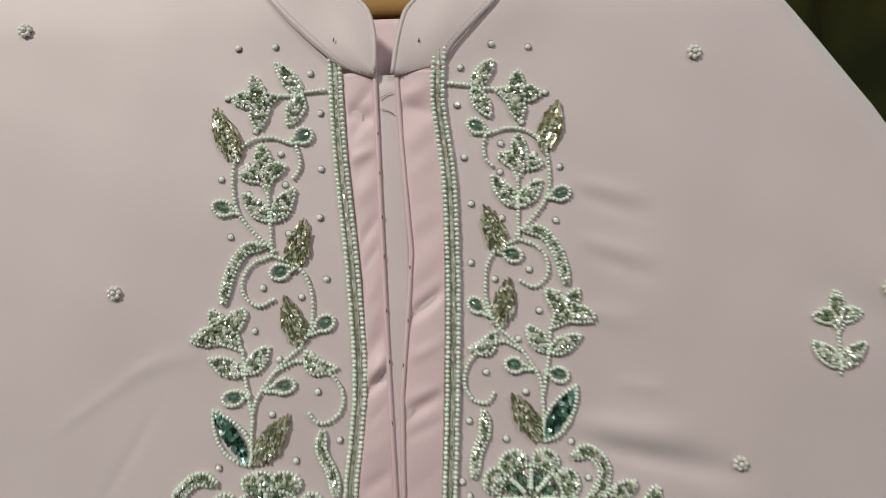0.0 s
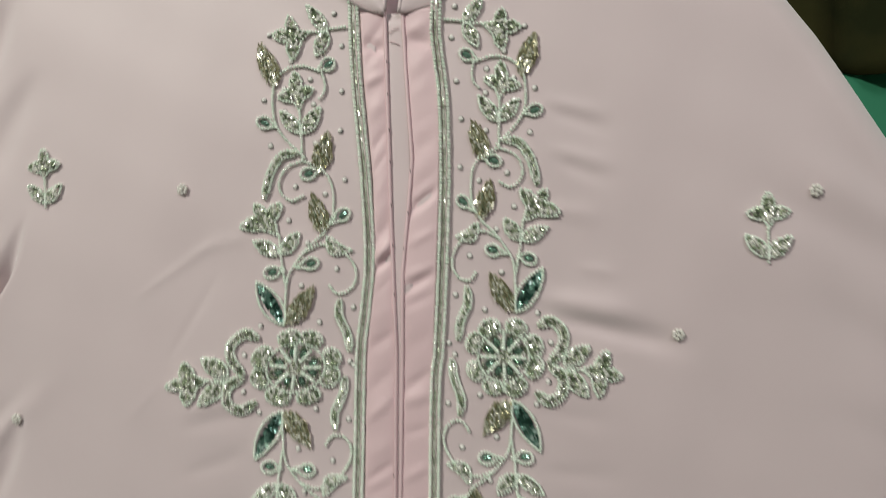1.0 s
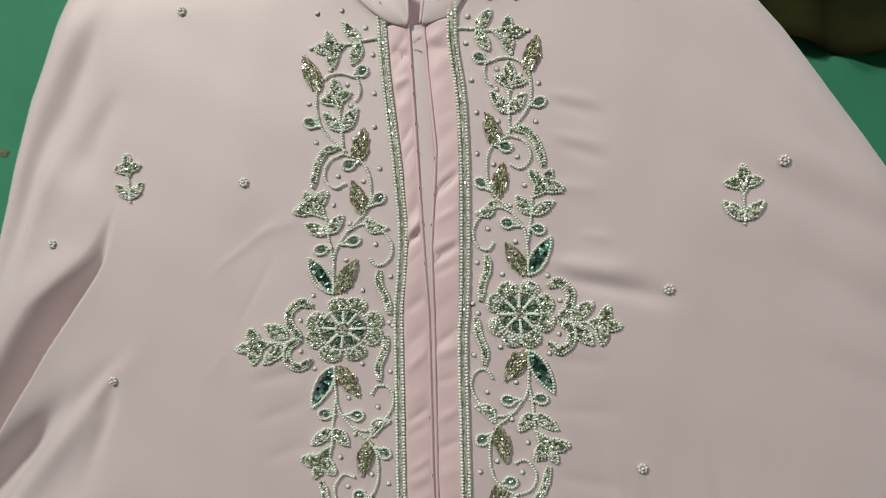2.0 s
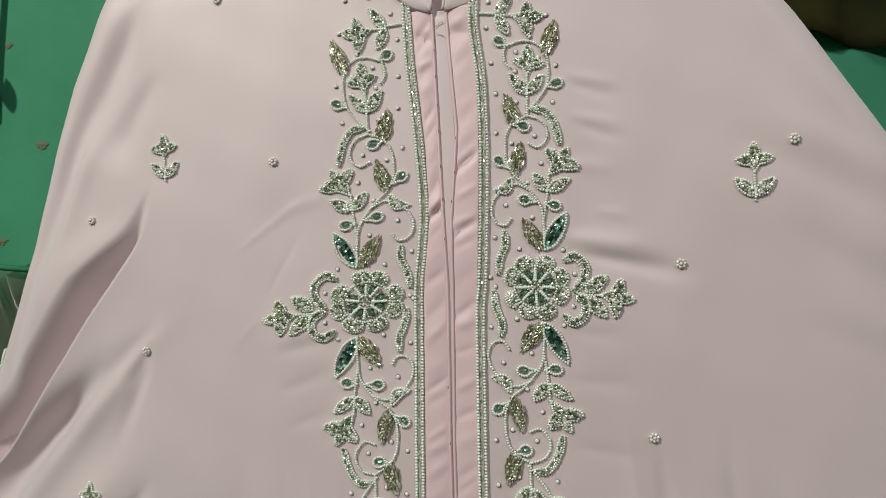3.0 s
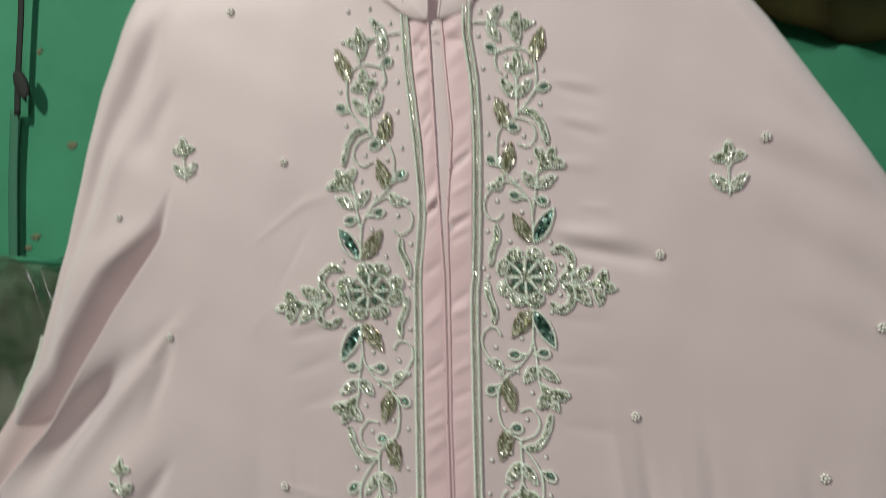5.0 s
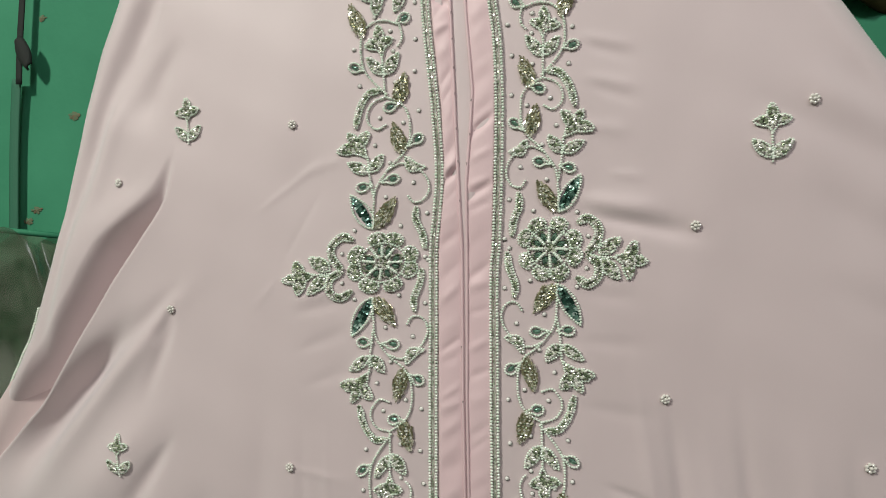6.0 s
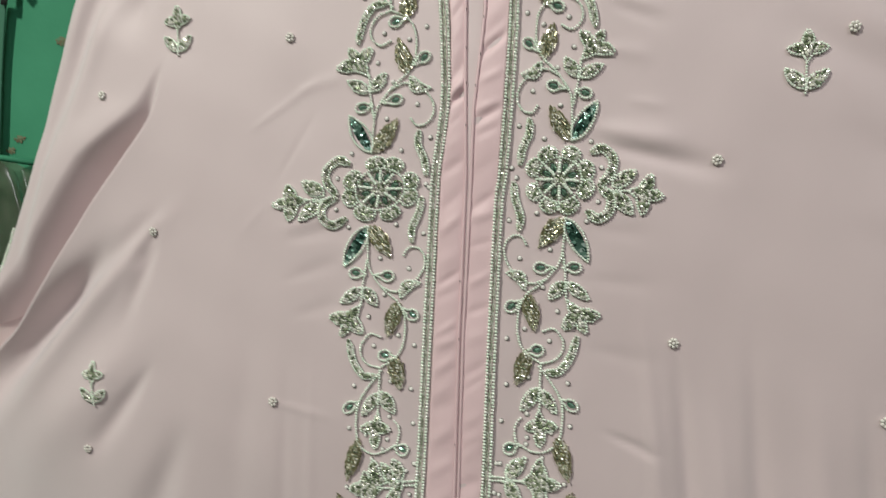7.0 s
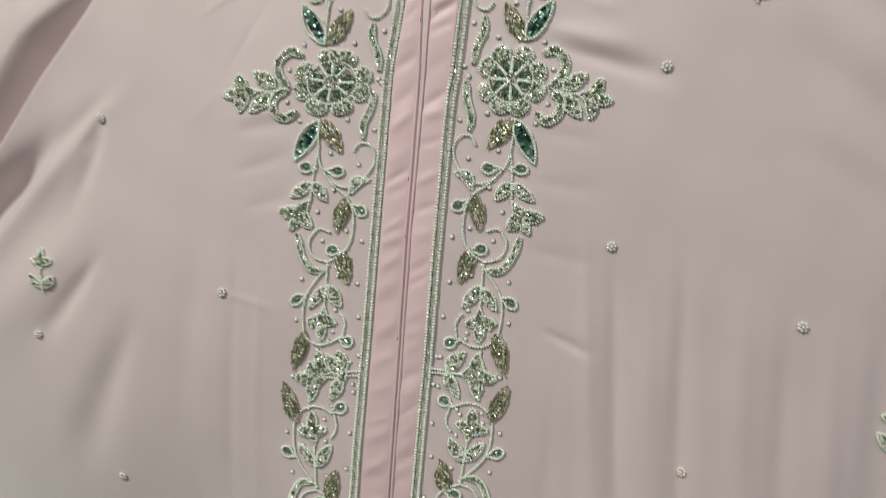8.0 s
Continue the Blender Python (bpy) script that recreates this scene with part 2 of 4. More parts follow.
fold(262, 1250, 340, 1205, 14, -1.6)
fold(300, 1285, 380, 1190, 16, -3)
# upright pleats of the skirt
fold(130, 1150, 160, 900, 7, 2.9)
fold(152, 1130, 182, 880, 7, -5.8)
fold(176, 1120, 200, 880, 8, 2.2)
fold(198, 1130, 222, 880, 8, -5.8)
fold(238, 1110, 262, 880, 11, 3.8)
fold(268, 1100, 292, 880, 9, -5.4)
fold(296, 1100, 318, 880, 10, 3.5)
fold(330, 1110, 356, 880, 13, -7.0)
fold(116, 1060, 118, 800, 7, -1.4)
fold(20, 1500, 95, 1560, 16, 2)

CREASE = [(-252, 1384), (-257, 1366), (-270, 1333), (-295, 1301), (-325, 1266), (-358, 1226), (-393, 1187), (-429, 1150), (-470, 1116), (-540, 1050), (-620, 950)]
CREASE_LINE = smooth_line(CREASE, 6.0)
LEFT_EDGE = ([200, 900, 1130, 1206, 1328, 1471, 1560, 1582, 1595, 1607, 1619, 1645, 1668], [-700, -650, -505, -452, -398, -342, -299, -285, -272, -248, -212, -146, -92])
RIGHT_EDGE = ([200, 900, 1100, 1240, 1332, 1397, 1474, 1538, 1553, 1566, 1586, 1602, 1618], [600, 560, 474, 395, 341, 302, 254, 207, 193, 173, 126, 99, 92])
LEFT_NECK = ([200, 1478, 1494, 1500, 1507, 1520, 1540, 1563, 1590, 1668], [-12, -12, -19, -22, -30, -42, -60, -78, -87, -88])
RIGHT_NECK = ([200, 1478, 1494, 1500, 1509, 1535, 1558, 1572, 1618], [12, 12, 22, 28, 35, 59, 73, 80, 88])


def cloth(x, z):
    """Height of the cloth towards the room, in millimetres."""
    x, z = np.asarray(x, float), np.asarray(z, float)
    out = np.zeros(np.broadcast(x, z).shape)
    for x0, z0, x1, z1, width, height in FOLDS:
        dx, dz = x1 - x0, z1 - z0
        length = math.hypot(dx, dz)
        s = ((x - x0) * dx + (z - z0) * dz) / length
        d = ((x - x0) * dz - (z - z0) * dx) / length
        ends = np.clip(np.minimum(s + 0.3 * length, 1.3 * length - s) / (0.65 * length), 0, 1)
        wide = width * (0.75 + 0.6 * np.clip(s / length, 0, 1))
        out += height * np.exp(-((d / wide) ** 2)) * ends * ends * (3 - 2 * ends)
    # the deep overlap under the arm
    near = (x < -225) & (z < 1410)
    if near.any():
        px, pz = np.broadcast_to(x, out.shape)[near], np.broadcast_to(z, out.shape)[near]
        d2 = (px[:, None] - CREASE_LINE[None, :, 0]) ** 2 + (pz[:, None] - CREASE_LINE[None, :, 1]) ** 2
        k = d2.argmin(axis=1)
        tang = np.gradient(CREASE_LINE, axis=0)[k]
        tang = tang / np.linalg.norm(tang, axis=1)[:, None]
        ox, oz = px - CREASE_LINE[k, 0], pz - CREASE_LINE[k, 1]
        d = oz * tang[:, 0] - ox * tang[:, 1]
        d = -d  # positive on the sleeve's side
        run = np.clip(k * 6.0 + ox * tang[:, 0] + oz * tang[:, 1], 0, None)
        ramp = np.clip(run / 110, 0, 1) ** 0.9
        room = 0.8 * (CREASE_LINE[k, 0] - np.interp(CREASE_LINE[k, 1], *LEFT_EDGE))
        reach = np.minimum(np.minimum(0.27 * run, 34), 1.2 * np.clip(room, 0, None) + 10) + 1
        fall = np.minimum(0.50 * run, 52) * np.clip(reach / 30, 0, 1)
        t = np.clip(1 - np.clip(d, 0, None) / reach, 0, 1)
        deep = -fall * t**1.6 + 0.08 * fall * np.exp(-(((d - 1.15 * reach) / (0.5 * reach + 4)) ** 2))
        lip = 6 * np.exp(np.clip(d, None, 0) / 16) * ramp
        blend = np.clip((d + 6) / 11, 0, 1)
        blend = blend * blend * (3 - 2 * blend)
        out[near] += deep * blend + lip * (1 - blend)
    # shoulders and sides turn away
    out -= 34 * (np.clip(z - 1520, 0, None) / 100) ** 2
    out -= 6 * (np.clip(np.abs(x) - 230, 0, None) / 100) ** 2
    for edge, sign in ((LEFT_EDGE, 1), (RIGHT_EDGE, -1)):
        inside = np.clip((x - np.interp(z, *edge)) * sign, 0, 26)
        out -= 22 * (1 - np.sqrt(np.clip(1 - (1 - inside / 26) ** 2, 0, 1)))
    # the hem leans back on the sleeve's side, a shape added to darken it
    out -= 0.0008 * np.clip(1085 - z, 0, 260) ** 2 * np.clip((-x - 20) / 160, 0, 1)
    # gentle unevenness
    out += 0.9 * np.sin(x / 37 + 1.3 * np.sin(z / 61)) * np.sin(z / 53 + 0.8 * np.sin(x / 45)) + 0.35 * np.sin(x / 13 + z / 29) * np.sin(z / 17 - x / 31)
    return out


def on_cloth(xz, lift=0.0):
    """World points and outward normals, in metres, of points on the cloth in millimetres."""
    xz = np.asarray(xz, float).reshape(-1, 2)
    hgt = cloth(xz[:, 0], xz[:, 1])
    gx = (cloth(xz[:, 0] + 1.5, xz[:, 1]) - cloth(xz[:, 0] - 1.5, xz[:, 1])) / 3
    gz = (cloth(xz[:, 0], xz[:, 1] + 1.5) - cloth(xz[:, 0], xz[:, 1] - 1.5)) / 3
    n = np.stack([-gx, -np.ones_like(gx), -gz], axis=1)
    n /= np.linalg.norm(n, axis=1)[:, None]
    p = np.stack([xz[:, 0], -hgt, xz[:, 1]], axis=1)
    return (p + n * np.asarray(lift).reshape(-1, 1)) / 1000, n


# ---------------------------------------------------------------- room
def wall(name, lo, hi, mat, label, category="wall"):
    ob = part(name, box(lo, hi), mat)
    return tagged(ob, label, category, kind="structure")


wall("wall_north", (-2.4, 0.31, 0.0), (1.8, 0.43, 3.3), WALL, "green painted plaster wall with faint stains")
# south, west and east walls are unseen and assumed, toned for bounce light
wall("wall_south", (-2.4, -3.92, 0.0), (1.8, -3.8, 3.3), CREAM, "unseen dull cream wall that closes the room")
wall("wall_west", (-2.52, -3.92, 0.0), (-2.4, 0.43, 3.3), CREAM, "unseen dull cream wall that closes the room")
wall("wall_east", (1.8, -3.92, 0.0), (1.92, 0.43, 3.3), CREAM, "unseen dull cream wall that closes the room")
wall("floor", (-2.52, -3.92, -0.1), (1.92, 0.43, 0.0), FLOOR, "grey cement floor", "floor")
wall("ceiling", (-2.52, -3.92, 3.3), (1.92, 0.43, 3.4), WHITE, "white painted ceiling", "ceiling")

# ---------------------------------------------------------------- the garment
kaftan = thing("kaftan", (0, 0.03, 0.2), "pale pink kaftan with mint bead embroidery, hanging on a wooden hanger", "kaftan")


def row_heights():
    return np.r_[np.arange(200, 880, 20), np.arange(880, 1640, 2.6)]


def panel(name, outer, inner, top, label):
    z = row_heights()
    z = np.r_[z[z < top - 2], top]
    a, b = np.interp(z, *outer), np.interp(z, *inner)
    # denser towards the outer edge, where the cloth turns
    u = np.linspace(0, 1, 210)
    u = u - 0.12 * np.sin(2 * np.pi * u) / (2 * np.pi) * 1.6
    x = a[:, None] + (b - a)[:, None] * u[None]
    zz = np.broadcast_to(z[:, None], x.shape)
    hgt = cloth(x, zz)
    v, f = sheet(np.stack([x, -hgt, zz], axis=-1) / 1000)
    if outer[1][0] > inner[1][0]:
        f = f[:, ::-1]
    ob = mesh_part(name, v, f, CREPE, kaftan, label)
    mod = ob.modifiers.new("thickness", "SOLIDIFY")
    mod.thickness, mod.offset = 0.0009, -1
    return ob


panel("front_panel", LEFT_EDGE, LEFT_NECK, 1668, "pale pink crepe front with draped sleeve")
panel("front_panel", RIGHT_EDGE, RIGHT_NECK, 1618, "pale pink crepe front")


def back_panel():
    z = np.r_[np.arange(200, 900, 40), np.arange(900, 1660, 12)]
    a, b = np.interp(z, *LEFT_EDGE) + 6, np.interp(z, *RIGHT_EDGE) - 6
    top = np.clip((z - 1560) / 100, 0, 1)
    u = np.linspace(0, 1, 60)
    x = a[:, None] + (b - a)[:, None] * u[None]
    zz = np.broadcast_to(z[:, None], x.shape)
    y = 58 + 34 * np.sin(np.pi * u)[None] + 6 * np.sin(x / 40) + 0 * top[:, None]
    y = y - 24 * (np.abs(2 * u - 1) ** 6)[None]
    v, f = sheet(np.stack([x, y, zz], axis=-1) / 1000)
    ob = mesh_part("back_panel", v, f, LINING, kaftan, "pale inside of the garment's back")
    mod = ob.modifiers.new("thickness", "SOLIDIFY")
    mod.thickness = 0.001


back_panel()

# ---- placket strips, facing and piping
LEFT_OUTER = ([880, 1011, 1174, 1288, 1335, 1392, 1458, 1500], [-27, -26, -22, -20, -14, -14.5, -20, -22])
LEFT_INNER = ([880, 1014, 1176, 1288, 1335, 1406, 1484, 1512], [-4, -3.4, -2.6, -0.6, -2, -4, -5.4, -5.5])
RIGHT_INNER = ([880, 1014, 1176, 1288, 1335, 1375, 1405, 1463, 1512], [-1, -0.4, 0.6, 3.4, 4, 8, 10.5, 7, 5])
RIGHT_OUTER = ([880, 1018, 1178, 1287, 1362, 1419, 1448, 1470, 1500], [13, 16, 20, 23, 26.5, 28, 28, 25, 24])


def strip(name, one, two, lift, tucks, mat, label, step=1.6, columns=14, top=1499):
    z = np.arange(880, top, step)
    a, b = np.interp(z, *one), np.interp(z, *two)
    u = np.linspace(0, 1, columns)
    x = a[:, None] + (b - a)[:, None] * u[None]
    zz = np.broadcast_to(z[:, None], x.shape)
    h = cloth(x, zz) + lift
    # a flat rounded border on both long sides
    h = h + 1.1 * np.sin(np.pi * np.clip(u, 0.0, 1.0)) ** 0.5
    for zc, lean, width, height in tucks:
        d = zz - zc - lean * (u[None] - 0.5)
        h = h + height * np.exp(-((d / width) ** 2)) * np.sin(np.pi * np.clip(u, 0.02, 1))[None] ** 0.7
    v, f = sheet(np.stack([x, -h, zz], axis=-1) / 1000)
    f = f if one[1][0] < two[1][0] else f[:, ::-1]
    ob = mesh_part(name, v, f, mat, kaftan, label)
    mod = ob.modifiers.new("thickness", "SOLIDIFY")
    mod.thickness, mod.offset = 0.0008, -1


def tucks_for(seed, lean):
    rnd = random.Random(seed)
    out, z = [], 900.0
    while z < 1490:
        out.append((z, lean * rnd.uniform(0.5, 1.4), rnd.uniform(3.0, 7.0), rnd.choice((-1, 1)) * rnd.uniform(0.4, 1.2)))
        z += rnd.uniform(10, 26)
    return out


strip("placket_strip", LEFT_OUTER, LEFT_INNER, 1.2, tucks_for(3, 12) + [(1342, 9, 3.2, -3.0), (1349, 9, 4, 1.8), (1476, -5, 4, -2), (1456, 6, 3, 1.5)], SATIN, "puckered pink satin placket strip")
strip("placket_strip", RIGHT_OUTER, RIGHT_INNER, 1.2, tucks_for(8, -10) + [(1380, -16, 4, -2.2), (1478, 5, 4, -1.8), (1330, -12, 4, -2)], SATIN, "puckered pink satin placket strip")
FACING_A = ([880, 1512], [-7, -7])
FACING_B = ([880, 1512], [11.4, 11.4])
strip("placket_facing", FACING_A, FACING_B, 0.3, [(1400, 4, 20, -0.3)], CREPE, "flat pink facing behind the opening", 8, 6, 1498)


def neck_facing():
    """The satin facing that leans back below the hanger."""
    rows = []
    for u in np.linspace(0, 1, 16):
        half = 9 + 30 * u
        rows.append([(half * q + 1, 33 + 5 * u, 1486 + 55 * u) for q in np.linspace(-1, 1, 14)])
    v, f = sheet(np.array(rows) / 1000)
    ob = mesh_part("neck_facing", v, f, SATIN, kaftan, "pink satin facing inside the neck")
    mod = ob.modifiers.new("thickness", "SOLIDIFY")
    mod.thickness = 0.0008


neck_facing()


def piping(edge, low, high, lift, label):
    z = np.arange(low, high + 1, 3.0)
    pts, _ = on_cloth(np.stack([np.interp(z, *edge), z], axis=1), lift)
    v, f = tube(pts, 0.0011, 8)
    mesh_part("piping", v, f, SATIN, kaftan, label)


piping(LEFT_INNER, 880, 1499, 2.0, "narrow pink satin piping")
piping(RIGHT_INNER, 880, 1499, 2.0, "narrow pink satin piping")

# pin marks and thread ends along the edges
for x, z in ((-4.6, 1466), (-4.2, 1446), (-3.6, 1424), (-3.2, 1404), (-2.6, 1377), (9.6, 1398), (8, 1372), (5, 1350), (-1.8, 1352), (-1.2, 1322), (-3, 1210), (-2.6, 1168), (-3.6, 1090)):
    p, n = on_cloth([(x, z)], 3.0)
    v, f = tube([p[0] + (0, 0, -0.0008), p[0] + (0.0001, -0.0003, 0.0009)], 0.00028, 5)
    mesh_part("thread_end", v, f, THREAD, kaftan)

for x, y, z in ((-25.5, -5.0, 1514), (17.5, -5.4, 1512)):
    v, f = tube([(x / 1000, y / 1000, z / 1000 - 0.0009), (x / 1000 + 0.0002, y / 1000 - 0.0002, z / 1000 + 0.0009)], 0.0003, 5)
    mesh_part("thread_end", v, f, THREAD, kaftan)

# tacked stitches where the opening starts
for x0, z0, x1, z1 in ((-3.5, 1484, 3, 1487), (-3, 1479, 3.5, 1476)):
    p, n = on_cloth([(x0, z0), ((x0 + x1) / 2, (z0 + z1) / 2 + 0.6), (x1, z1)], 2.4)
    v, f = tube(p, 0.00026, 5)
    mesh_part("tack_stitch", v, f, STITCH, kaftan)


# ---- stand collar
def collar(name, seam, top, label):
    """Seam and top edge as (x, z, depth) in millimetres from the front opening round to the nape."""
    n = 70
    lines = []
    for c in (seam, top):
        line = smooth_line(c, 0.5)
        pick = np.linspace(0, len(line) - 1, n).astype(int)
        lines.append(line[pick])
    u = np.linspace(0, 1, 16)[:, None, None]
    g = lines[0][None] * (1 - u) + lines[1][None] * u
    swell = 2.2 * np.sin(np.pi * u[..., 0]) * (0.35 + 0.65 * np.sin(np.linspace(0.2, np.pi, n)))[None]
    g[..., 2] -= swell
    g[..., 2] += 0.6 * np.sin(g[..., 0] / 7) * np.sin(np.pi * u[..., 0])
    w = np.stack([g[..., 0], g[..., 2], g[..., 1]], axis=-1) / 1000
    v, f = sheet(w)
    ob = mesh_part(name, v, f, CREPE, kaftan, label)
    mod = ob.modifiers.new("thickness", "SOLIDIFY")
    mod.thickness, mod.offset = 0.0016, 0
    edge = np.stack([lines[1][:, 0], lines[1][:, 2], lines[1][:, 1]], axis=-1) / 1000
    v, f = tube(edge + (0, -0.0004, 0), 0.0013, 8)
    mesh_part("collar_piping", v, f, CREPE, ob, "pink cord along the collar edge")
    # two stitch rows beside the seam
    for share, keep in ((0.04, 1), (0.10, 1)):
        row = lines[0] * (1 - share) + lines[1] * share
        row = np.stack([row[:, 0], row[:, 2] - 2.2 * np.sin(np.pi * share) * 0.8 - 1.3, row[:, 1]], axis=-1) / 1000
        line = smooth_line(row[: n // 2 + 4], 0.0011)
        vs, fs = [], []
        for i in range(0, len(line) - 1, 2):
            a, b = tube([line[i], line[i] * 0.35 + line[i + 1] * 0.65], 0.00016, 4)
            fs += [tuple(q + len(vs) for q in face) for face in b]
            vs += a.tolist()
        mesh_part("stitch_row", vs, fs, STITCH, ob)
    return ob


LEFT_SEAM = [(-5.5, 1495, -3), (-18, 1499, -2.2), (-30, 1507, -2.2), (-46, 1522, -1.2), (-61, 1539, 0.2), (-79, 1564, 5), (-88, 1603, 22), (-82, 1640, 60), (-48, 1655, 92), (-5, 1660, 100)]
LEFT_TOP = [(-5.5, 1497, -4.2), (-5.0, 1509, -4), (-6, 1521, -2.5), (-10.6, 1533, 0), (-27.4, 1549, 6), (-46, 1568, 13), (-58, 1588, 21), (-67, 1612, 38), (-60, 1646, 68), (-5, 1672, 92)]
RIGHT_SEAM = [(5, 1495, -3), (18, 1498, -2.2), (29, 1501, -2.2), (35.5, 1510, -3), (48, 1523, -2.5), (60, 1536, -1), (73, 1559, 3), (80, 1577, 14), (78, 1612, 40), (44, 1648, 88), (0, 1660, 100)]
RIGHT_TOP = [(3.8, 1496, -4.2), (6.4, 1512, -4), (10.2, 1526.5, -2), (14, 1533, 0), (27.5, 1547.5, 5), (36, 1562, 11), (42, 1578, 21), (46, 1604, 43), (42, 1640, 71), (0, 1672, 92)]
collar("collar", LEFT_SEAM, LEFT_TOP, "pale pink stand collar with corded edge")
collar("collar", RIGHT_SEAM, RIGHT_TOP, "pale pink stand collar with corded edge")


# ---------------------------------------------------------------- beads
def unit_sphere(seg, rings):
    v, f = [(0, 0, 1)], []
    for i in range(1, rings):
        t = np.pi * i / rings
        v += [(math.sin(t) * math.cos(2 * np.pi * j / seg), math.sin(t) * math.sin(2 * np.pi * j / seg), math.cos(t)) for j in range(seg)]
    v.append((0, 0, -1))
    last = len(v) - 1
    for j in range(seg):
        k = (j + 1) % seg
        f.append((0, 1 + j, 1 + k))
        for i in range(rings - 2):
            f.append((1 + i * seg + j, 1 + (i + 1) * seg + j, 1 + (i + 1) * seg + k, 1 + i * seg + k))
        f.append((last, 1 + (rings - 2) * seg + k, 1 + (rings - 2) * seg + j))
    return np.array(v, float), f


def prism(sides, taper=1.0):
    """A rod along x, of unit half length and radius."""
    a = np.linspace(0, 2 * np.pi, sides, endpoint=False)
    v = [(s, math.cos(t), math.sin(t)) for s in (-1, 1) for t in a]
    f = [(j, (j + 1) % sides, sides + (j + 1) % sides, sides + j) for j in range(sides)]
    f += [tuple(range(sides))[::-1], tuple(range(sides, 2 * sides))]
    return np.array(v, float), f


def cut_stone(sides, table=0.5, base=1.0):
    """A faceted dome on the xy plane, of unit radius and height."""
    a = np.linspace(0, 2 * np.pi, sides, endpoint=False)
    h = a + np.pi / sides
    v = [(math.cos(t), math.sin(t), 0) for t in a] + [(0.8 * math.cos(t), 0.8 * math.sin(t), 0.6) for t in h] + [(table * math.cos(t), table * math.sin(t), 1) for t in a]
    f = []
    for j in range(sides):
        k = (j + 1) % sides
        f += [(j, k, sides + j), (k, sides + k, sides + j), (sides + j, 2 * sides + k, 2 * sides + j), (sides + j, sides + k, 2 * sides + k)]
    f.append(tuple(range(2 * sides, 3 * sides)))
    return np.array(v, float), f


SPHERE, ROD, ICO, STONE = unit_sphere(8, 6), prism(5), unit_sphere(6, 4), cut_stone(8, 0.25)
DISC = (np.array([(math.cos(t), math.sin(t), 0.0) for t in np.linspace(0, 2 * np.pi, 10, endpoint=False)] + [(0, 0, -0.3)]),
        [(j, (j + 1) % 10, 10) for j in range(10)])


class Beads:
    """Collects beads of several kinds into one mesh."""

    def __init__(self):
        self.v, self.f, self.m, self.s, self.n = [], [], [], [], 0
        self.mats = []

    def add(self, base, centres, along, normals, scale, mat, smooth):
        c, a, n = (np.asarray(q, float).reshape(-1, 3) for q in (centres, along, normals))
        if not len(c):
            return
        b = np.cross(n, a)
        b /= np.linalg.norm(b, axis=1)[:, None] + 1e-12
        a = np.cross(b, n)
        s = np.broadcast_to(np.asarray(scale, float), (len(c), 3)) / 1000
        v = base[0]
        w = c[:, None] + v[None, :, 0:1] * (a * s[:, :1])[:, None] + v[None, :, 1:2] * (b * s[:, 1:2])[:, None] + v[None, :, 2:3] * (n * s[:, 2:])[:, None]
        if mat not in self.mats:
            self.mats.append(mat)
        slot = self.mats.index(mat)
        for i in range(len(c)):
            o = self.n + i * len(v)
            self.f += [tuple(q + o for q in face) for face in base[1]]
        self.n += len(c) * len(v)
        self.v.append(w.reshape(-1, 3))
        self.m += [slot] * (len(c) * len(base[1]))
        self.s += [smooth] * (len(c) * len(base[1]))

    def make(self, name, parent, label=""):
        if not self.n:
            return None
        ob = mesh_part(name, np.vstack(self.v), self.f, self.mats, parent, label, self.m, self.s)
        return tagged(ob, kind="stuff") if name in ("bead_outline", "bead_strand", "bead_ring", "cuff_beading") else ob


RNG = np.random.default_rng(5)


def tangents(p):
    t = np.gradient(p, axis=0)
    return t / (np.linalg.norm(t, axis=1)[:, None] + 1e-12)


def bead_row(beads, line, size=1.12, lift=1.4, step=2.0, mat=None):
    """Pearls strung along a line on the cloth, in millimetres."""
    xz = smooth_line(line, step)
    xz = xz + RNG.normal(0, 0.09, xz.shape)
    p, n = on_cloth(xz, lift + RNG.normal(0, 0.08, len(xz)))
    k = size * RNG.uniform(0.92, 1.06, (len(xz), 1))
    beads.add(SPHERE, p, tangents(p), n, k * np.array([0.86, 1.0, 0.95]), mat or PEARL, True)


def random_frames(n):
    q = RNG.normal(size=(n, 3))
    q /= np.linalg.norm(q, axis=1)[:, None]
    r = RNG.normal(size=(n, 3))
    r = np.cross(q, r)
    return r / np.linalg.norm(r, axis=1)[:, None], q


def inside(poly, pts):
    x, y = pts[:, 0], pts[:, 1]
    hit = np.zeros(len(pts), bool)
    for (x0, y0), (x1, y1) in zip(poly, np.roll(poly, -1, axis=0)):
        cross = (y0 > y) != (y1 > y)
        hit ^= cross & (x < (x1 - x0) * (y - y0) / (y1 - y0 + 1e-12) + x0)
    return hit


def filled(poly, step, margin):
    """Staggered points inside a closed outline."""
    lo, hi = poly.min(axis=0), poly.max(axis=0)
    rows = []
    for i, y in enumerate(np.arange(lo[1], hi[1], step * 0.87)):
        x = np.arange(lo[0] + (i % 2) * step / 2, hi[0], step)
        rows.append(np.stack([x, np.full(len(x), y)], axis=1))
    if not rows:
        return np.zeros((0, 2))
    pts = np.vstack(rows) + RNG.normal(0, 0.15 * step, (sum(map(len, rows)), 2))
    edge = np.vstack([poly, (poly + np.roll(poly, -1, axis=0)) / 2])
    far = np.sqrt(((pts[:, None] - edge[None]) ** 2).sum(-1)).min(axis=1)
    return pts[inside(poly, pts) & (far > margin)]


